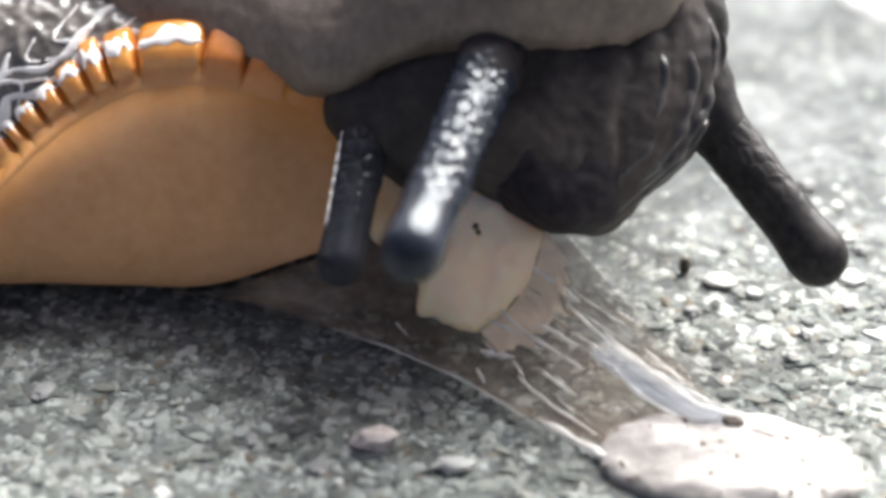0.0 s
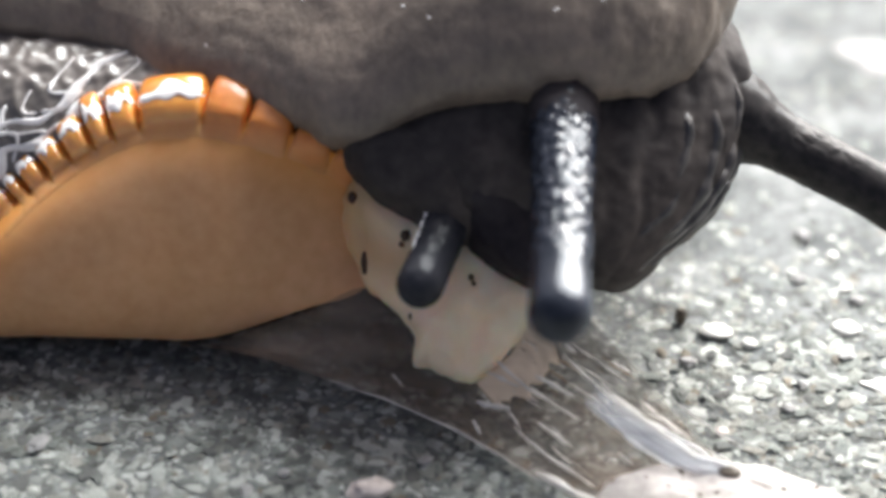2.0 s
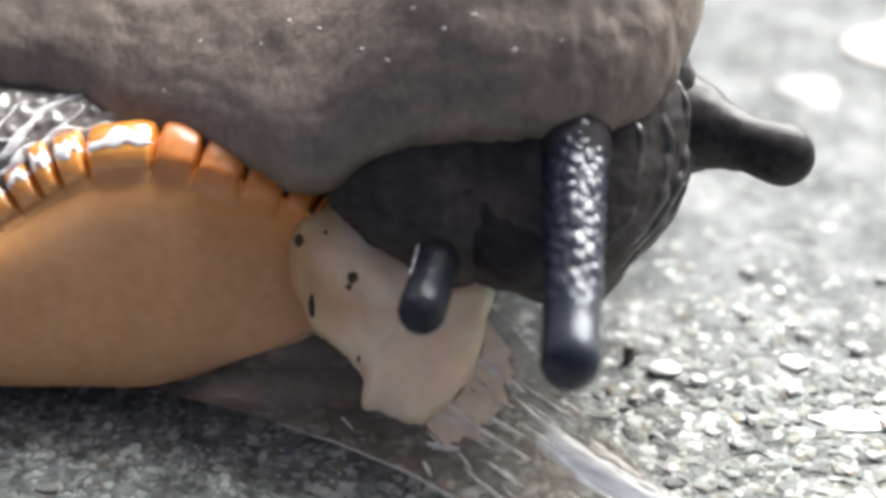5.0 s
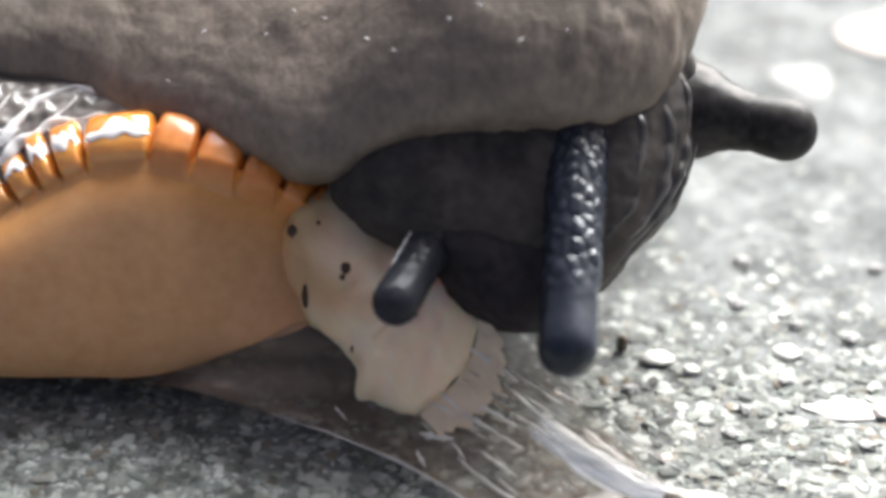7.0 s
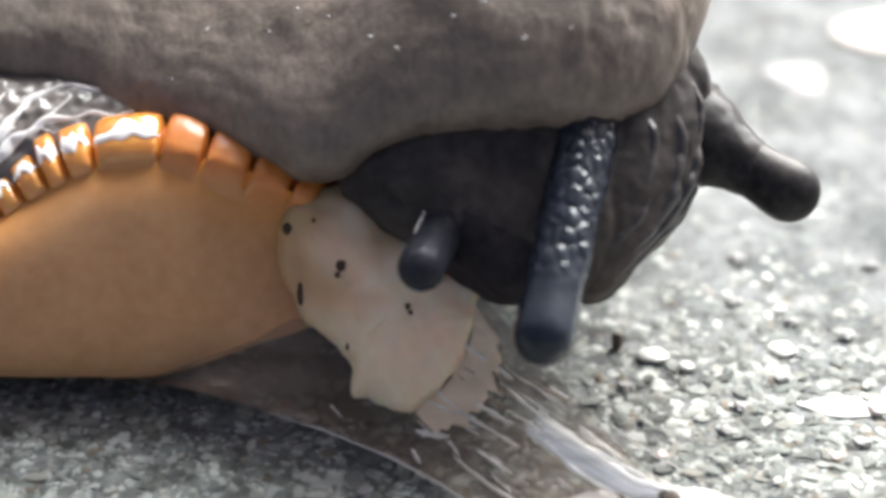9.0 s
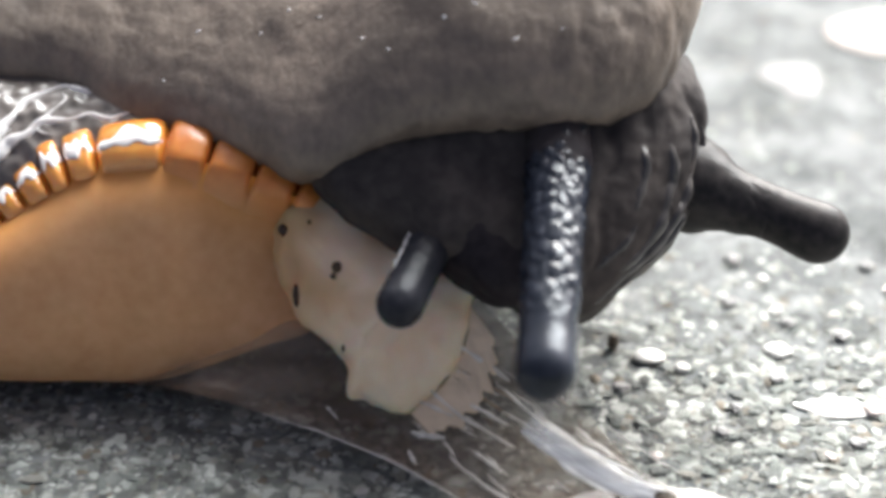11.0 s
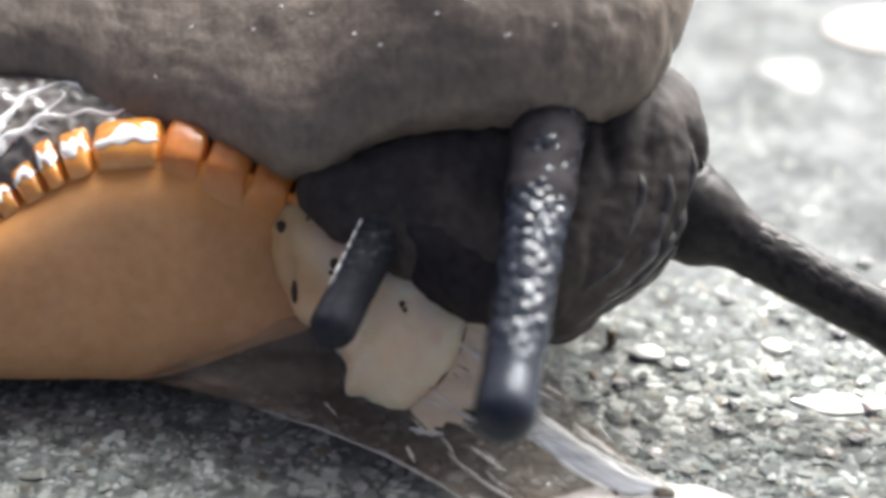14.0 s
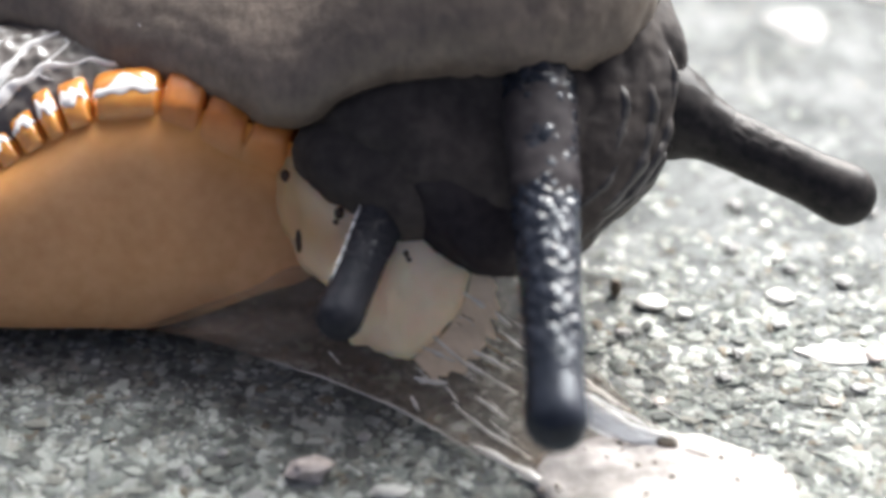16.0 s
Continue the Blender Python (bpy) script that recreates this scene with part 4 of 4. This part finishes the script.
    walk(feeler, [
        (0, pose(-0.00495, -0.00390, -0.00229, -30.6, 7.1, -1.3)),
        (0.5, pose(-0.00472, -0.00390, -0.00141, -39.6, 15.8, -4.2)),
        (1, pose(-0.00399, -0.00390, -0.00187, -39.0, 8.6, -2.2)),
        (1.5, pose(-0.00278, -0.00390, -0.00236, -37.0, 10.0, -2.4)),
        (2, pose(-0.00246, -0.00390, -0.00136, -47.0, 16.1, -5.4)),
        (2.5, pose(-0.00206, -0.00390, -0.00173, -44.0, 14.2, -4.4)),
        (3, pose(-0.00146, -0.00390, -0.00204, -42.2, 12.3, -3.6)),
        (3.5, pose(-0.00174, -0.00390, -0.00186, -43.1, 17.2, -5.1)),
        (4, pose(-0.00145, -0.00390, -0.00140, -43.9, 12.8, -3.9)),
        (6.5, pose(-0.00062, -0.00390, -0.00075, -46.8, 14.2, -4.7)),
        (7, pose(-0.00144, -0.00390, -0.00092, -46.8, 23.7, -8.0)),
        (7.5, pose(-0.00105, -0.00390, -0.00063, -49.1, 18.2, -6.5)),
        (8, pose(-0.00049, -0.00390, -0.00050, -50.3, 17.2, -6.3)),
        (8.5, pose(-0.00047, -0.00390, 0.00004, -52.8, 19.9, -7.9)),
        (9, pose(-0.00053, -0.00390, 0.00003, -51.4, 19.4, -7.4)),
        (11.5, pose(-0.00152, -0.00390, -0.00114, -42.9, 21.7, -6.5)),
        (12, pose(-0.00228, -0.00390, -0.00097, -41.9, 30.1, -8.8)),
        (12.5, pose(-0.00272, -0.00390, -0.00122, -35.6, 26.3, -6.1)),
        (13, pose(-0.00227, -0.00390, -0.00128, -36.8, 20.5, -4.9)),
        (13.5, pose(-0.00305, -0.00390, -0.00092, -39.5, 32.6, -8.8)),
        (14, pose(-0.00298, -0.00390, -0.00175, -32.6, 23.7, -4.8)),
        (14.5, pose(-0.00283, -0.00390, -0.00185, -31.7, 17.9, -3.5)),
        (15, pose(-0.00342, -0.00390, -0.00202, -33.1, 25.0, -5.2)),
        (15.5, pose(-0.00321, -0.00390, -0.00247, -32.3, 21.3, -4.2)),
        (16, pose(-0.00294, -0.00390, -0.00300, -35.4, 19.3, -4.4)),
    ])
    walk(head, [
        (0, pose(-0.00185, 0.00000, -0.00008, 0.0, 1.4, 0.0)),
        (0.5, pose(-0.00178, 0.00000, 0.00005, 0.0, 3.6, 0.0)),
        (1, pose(-0.00149, 0.00000, 0.00035, 0.0, 1.7, 0.0)),
        (1.5, pose(-0.00102, 0.00000, 0.00040, 0.0, 0.0, 0.0)),
        (2, pose(-0.00104, 0.00000, -0.00015, 0.0, 2.7, 0.0)),
        (2.5, pose(-0.00084, 0.00000, -0.00003, 0.0, 0.5, 0.0)),
        (3, pose(-0.00061, 0.00000, 0.00004, 0.0, -0.8, 0.0)),
        (3.5, pose(-0.00037, 0.00000, 0.00006, 0.0, -1.0, 0.0)),
        (4, pose(-0.00046, 0.00000, 0.00011, 0.0, -1.9, 0.0)),
        (6.5, pose(-0.00036, 0.00000, 0.00020, 0.0, -3.4, 0.0)),
        (7, pose(-0.00020, 0.00000, 0.00017, 0.0, -2.9, 0.0)),
        (7.5, pose(0.00006, 0.00000, 0.00025, 0.0, -4.2, 0.0)),
        (8, pose(0.00010, 0.00000, 0.00013, 0.0, -2.3, 0.0)),
        (8.5, pose(0.00011, 0.00000, 0.00016, 0.0, -2.7, 0.0)),
        (9, pose(0.00017, 0.00000, 0.00004, 0.0, -0.8, 0.0)),
        (11.5, pose(-0.00029, 0.00000, -0.00034, 0.0, 6.2, 0.0)),
        (12, pose(-0.00024, 0.00000, -0.00046, 0.0, 8.6, 0.0)),
        (12.5, pose(-0.00025, 0.00000, -0.00044, 0.0, 8.1, 0.0)),
        (13, pose(-0.00046, 0.00000, -0.00043, 0.0, 7.8, 0.0)),
        (13.5, pose(-0.00044, 0.00000, -0.00049, 0.0, 9.1, 0.0)),
        (14, pose(-0.00063, 0.00000, -0.00051, 0.0, 9.5, 0.0)),
        (14.5, pose(-0.00056, 0.00000, -0.00044, 0.0, 8.1, 0.0)),
        (15, pose(-0.00060, 0.00000, -0.00040, 0.0, 7.3, 0.0)),
        (15.5, pose(-0.00075, 0.00000, -0.00029, 0.0, 5.3, 0.0)),
        (16, pose(-0.00090, 0.00000, -0.00016, 0.0, 2.9, 0.0)),
    ])
    walk(cheek, [
        (0, pose(-0.00255, 0.00000, -0.00051, 0.0, 0.0, 0.0)),
        (0.5, pose(-0.00255, 0.00000, -0.00051, 0.0, 0.0, 0.0)),
        (1, pose(-0.00221, 0.00000, -0.00043, 0.0, 0.0, 0.0)),
        (1.5, pose(-0.00196, 0.00000, -0.00034, 0.0, 0.0, 0.0)),
        (2, pose(-0.00179, 0.00000, -0.00026, 0.0, 0.0, 0.0)),
        (2.5, pose(-0.00153, 0.00000, -0.00017, 0.0, 0.0, 0.0)),
        (3, pose(-0.00128, 0.00000, -0.00017, 0.0, 0.0, 0.0)),
        (3.5, pose(-0.00085, 0.00000, -0.00014, 0.0, 0.0, 0.0)),
        (4, pose(-0.00068, 0.00000, -0.00014, 0.0, 0.0, 0.0)),
        (6.5, pose(-0.00017, 0.00000, -0.00034, 0.0, 0.0, 0.0)),
        (7, pose(-0.00034, 0.00000, -0.00017, 0.0, 0.0, 0.0)),
        (7.5, pose(-0.00017, 0.00000, -0.00009, 0.0, 0.0, 0.0)),
        (8, pose(0.00000, 0.00000, 0.00000, 0.0, 0.0, 0.0)),
        (8.5, pose(0.00043, 0.00000, -0.00014, 0.0, 0.0, 0.0)),
        (9, pose(0.00034, 0.00000, -0.00014, 0.0, 0.0, 0.0)),
        (11.5, pose(-0.00068, 0.00000, 0.00017, 0.0, 0.0, 0.0)),
        (12, pose(-0.00060, 0.00000, -0.00024, 0.0, 0.0, 0.0)),
        (12.5, pose(-0.00068, 0.00000, -0.00031, 0.0, 0.0, 0.0)),
        (13, pose(-0.00085, 0.00000, -0.00037, 0.0, 0.0, 0.0)),
        (13.5, pose(-0.00094, 0.00000, -0.00077, 0.0, 0.0, 0.0)),
        (14, pose(-0.00102, 0.00000, -0.00051, 0.0, 0.0, 0.0)),
        (14.5, pose(-0.00111, 0.00000, -0.00060, 0.0, 0.0, 0.0)),
        (15, pose(-0.00119, 0.00000, -0.00102, 0.0, 0.0, 0.0)),
        (15.5, pose(-0.00128, 0.00000, -0.00099, 0.0, 0.0, 0.0)),
        (16, pose(-0.00128, 0.00000, -0.00094, 0.0, 0.0, 0.0)),
    ])
    walk(root, [
        (0, pose(0.00601, 0.00100, 0.00288, 168.2, 37.5, 146.2)),
        (0.5, pose(0.00644, 0.00100, 0.00302, 167.0, 42.1, 147.0)),
        (1, pose(0.00687, 0.00100, 0.00316, 165.6, 40.8, 142.5)),
        (1.5, pose(0.00744, 0.00100, 0.00372, 162.6, 50.8, 144.2)),
        (2, pose(0.00766, 0.00100, 0.00389, 158.7, 60.7, 144.3)),
        (2.5, pose(0.00786, 0.00100, 0.00385, 157.2, 53.9, 136.8)),
        (3, pose(0.00787, 0.00100, 0.00452, 150.5, 62.0, 132.7)),
        (3.5, pose(0.00838, 0.00100, 0.00445, 144.6, 62.2, 124.3)),
        (4, pose(0.00806, 0.00100, 0.00449, 140.9, 62.9, 119.7)),
        (6.5, pose(0.00805, 0.00100, 0.00546, 125.3, 61.9, 98.4)),
        (7, pose(0.00844, 0.00100, 0.00509, 121.5, 63.8, 96.0)),
        (7.5, pose(0.00831, 0.00100, 0.00467, 128.2, 61.9, 101.9)),
        (8, pose(0.00856, 0.00100, 0.00473, 124.9, 67.3, 103.8)),
        (8.5, pose(0.00858, 0.00100, 0.00413, 144.5, 56.0, 118.0)),
        (9, pose(0.00879, 0.00100, 0.00394, 146.1, 51.8, 115.9)),
        (11.5, pose(0.00872, 0.00100, 0.00231, 142.2, 69.8, 127.7)),
        (12, pose(0.00890, 0.00100, 0.00222, 126.8, 77.8, 116.4)),
        (12.5, pose(0.00905, 0.00100, 0.00204, 119.6, 78.7, 109.3)),
        (13, pose(0.00881, 0.00100, 0.00234, 142.2, 75.5, 132.3)),
        (13.5, pose(0.00897, 0.00100, 0.00146, 155.2, 69.8, 145.1)),
        (14, pose(0.00895, 0.00100, 0.00129, 164.5, 59.4, 153.1)),
        (14.5, pose(0.00866, 0.00100, 0.00155, 165.2, 57.5, 153.3)),
        (15, pose(0.00876, 0.00100, 0.00181, 164.5, 55.4, 150.9)),
        (15.5, pose(0.00816, 0.00100, 0.00242, 159.6, 62.4, 146.9)),
        (16, pose(0.00791, 0.00100, 0.00313, 157.9, 61.9, 143.9)),
    ])
    walk(mantle, [
        (0, pose(-0.00188, 0.00000, 0.00000, 0.0, 0.0, 0.0)),
        (0.5, pose(-0.00170, 0.00000, 0.00000, 0.0, 0.0, 0.0)),
        (1, pose(-0.00149, 0.00000, 0.00000, 0.0, 0.0, 0.0)),
        (1.5, pose(-0.00107, 0.00000, 0.00000, 0.0, 0.0, 0.0)),
        (2, pose(-0.00097, 0.00000, 0.00000, 0.0, 0.0, 0.0)),
        (2.5, pose(-0.00086, 0.00000, 0.00000, 0.0, 0.0, 0.0)),
        (3, pose(-0.00068, 0.00000, 0.00000, 0.0, 0.0, 0.0)),
        (3.5, pose(-0.00043, 0.00000, 0.00000, 0.0, 0.0, 0.0)),
        (4, pose(-0.00057, 0.00000, 0.00000, 0.0, 0.0, 0.0)),
        (6.5, pose(-0.00023, 0.00000, 0.00000, 0.0, 0.0, 0.0)),
        (7, pose(-0.00013, 0.00000, 0.00000, 0.0, 0.0, 0.0)),
        (7.5, pose(-0.00013, 0.00000, 0.00000, 0.0, 0.0, 0.0)),
        (8, pose(0.00000, 0.00000, 0.00000, 0.0, 0.0, 0.0)),
        (8.5, pose(0.00000, 0.00000, 0.00000, 0.0, 0.0, 0.0)),
        (9, pose(0.00014, 0.00000, 0.00000, 0.0, 0.0, 0.0)),
        (11.5, pose(0.00000, 0.00000, 0.00000, 0.0, 0.0, 0.0)),
        (12, pose(0.00018, 0.00000, 0.00000, 0.0, 0.0, 0.0)),
        (12.5, pose(0.00014, 0.00000, 0.00000, 0.0, 0.0, 0.0)),
        (13, pose(-0.00009, 0.00000, 0.00000, 0.0, 0.0, 0.0)),
        (13.5, pose(0.00000, 0.00000, 0.00000, 0.0, 0.0, 0.0)),
        (14, pose(-0.00018, 0.00000, 0.00000, 0.0, 0.0, 0.0)),
        (14.5, pose(-0.00018, 0.00000, 0.00000, 0.0, 0.0, 0.0)),
        (15, pose(-0.00027, 0.00000, 0.00000, 0.0, 0.0, 0.0)),
        (15.5, pose(-0.00054, 0.00000, 0.00000, 0.0, 0.0, 0.0)),
        (16, pose(-0.00081, 0.00000, 0.00000, 0.0, 0.0, 0.0)),
    ])
    walk(mouth, [
        (0, pose(-0.00083, 0.00000, 0.00047, 0.0, 0.0, 0.0)),
        (0.5, pose(-0.00093, 0.00000, -0.00058, 0.0, 0.0, 0.0)),
        (1, pose(-0.00047, 0.00000, 0.00080, 0.0, 0.0, 0.0)),
        (1.5, pose(-0.00100, 0.00000, 0.00100, 0.0, 0.0, 0.0)),
        (2, pose(-0.00133, 0.00000, 0.00030, 0.0, 0.0, 0.0)),
        (2.5, pose(-0.00083, 0.00000, 0.00143, 0.0, 0.0, 0.0)),
        (3, pose(-0.00067, 0.00000, 0.00080, 0.0, 0.0, 0.0)),
        (3.5, pose(-0.00050, 0.00000, 0.00015, 0.0, 0.0, 0.0)),
        (4, pose(-0.00067, 0.00000, 0.00151, 0.0, 0.0, 0.0)),
        (6.5, pose(0.00000, 0.00000, 0.00166, 0.0, 0.0, 0.0)),
        (7, pose(-0.00017, 0.00000, -0.00010, 0.0, 0.0, 0.0)),
        (7.5, pose(-0.00008, 0.00000, 0.00160, 0.0, 0.0, 0.0)),
        (8, pose(0.00000, 0.00000, 0.00000, 0.0, 0.0, 0.0)),
        (8.5, pose(-0.00017, 0.00000, 0.00136, 0.0, 0.0, 0.0)),
        (9, pose(-0.00017, 0.00000, 0.00068, 0.0, 0.0, 0.0)),
        (11.5, pose(-0.00008, 0.00000, 0.00060, 0.0, 0.0, 0.0)),
        (12, pose(-0.00058, 0.00000, -0.00140, 0.0, 0.0, 0.0)),
        (12.5, pose(-0.00042, 0.00000, 0.00043, 0.0, 0.0, 0.0)),
        (13, pose(-0.00042, 0.00000, 0.00005, 0.0, 0.0, 0.0)),
        (13.5, pose(-0.00133, 0.00000, -0.00160, 0.0, 0.0, 0.0)),
        (14, pose(-0.00092, 0.00000, 0.00000, 0.0, 0.0, 0.0)),
        (14.5, pose(-0.00125, 0.00000, -0.00100, 0.0, 0.0, 0.0)),
        (15, pose(-0.00125, 0.00000, -0.00075, 0.0, 0.0, 0.0)),
        (15.5, pose(-0.00100, 0.00000, -0.00033, 0.0, 0.0, 0.0)),
        (16, pose(-0.00083, 0.00000, -0.00008, 0.0, 0.0, 0.0)),
    ])
    walk(fringe, [
        (0, pose(-0.00063, 0.00000, 0.00018, 0.0, 0.0, 0.0)),
        (4, pose(-0.00036, 0.00000, 0.00004, 0.0, 0.0, 0.0)),
        (8, pose(0.00000, 0.00000, 0.00000, 0.0, 0.0, 0.0)),
        (9, pose(0.00027, 0.00000, -0.00009, 0.0, 0.0, 0.0)),
        (12, pose(0.00054, 0.00000, -0.00027, 0.0, 0.0, 0.0)),
        (16, pose(0.00032, 0.00000, -0.00032, 0.0, 0.0, 0.0)),
    ])
    walk(sole, [
        (0, pose(-0.00044, 0.00000, 0.00009, 0.0, 0.0, 0.0)),
        (4, pose(-0.00025, 0.00000, 0.00002, 0.0, 0.0, 0.0)),
        (8, pose(0.00000, 0.00000, 0.00000, 0.0, 0.0, 0.0)),
        (9, pose(0.00019, 0.00000, -0.00004, 0.0, 0.0, 0.0)),
        (12, pose(0.00038, 0.00000, -0.00013, 0.0, 0.0, 0.0)),
        (16, pose(0.00023, 0.00000, -0.00016, 0.0, 0.0, 0.0)),
    ])


motions()
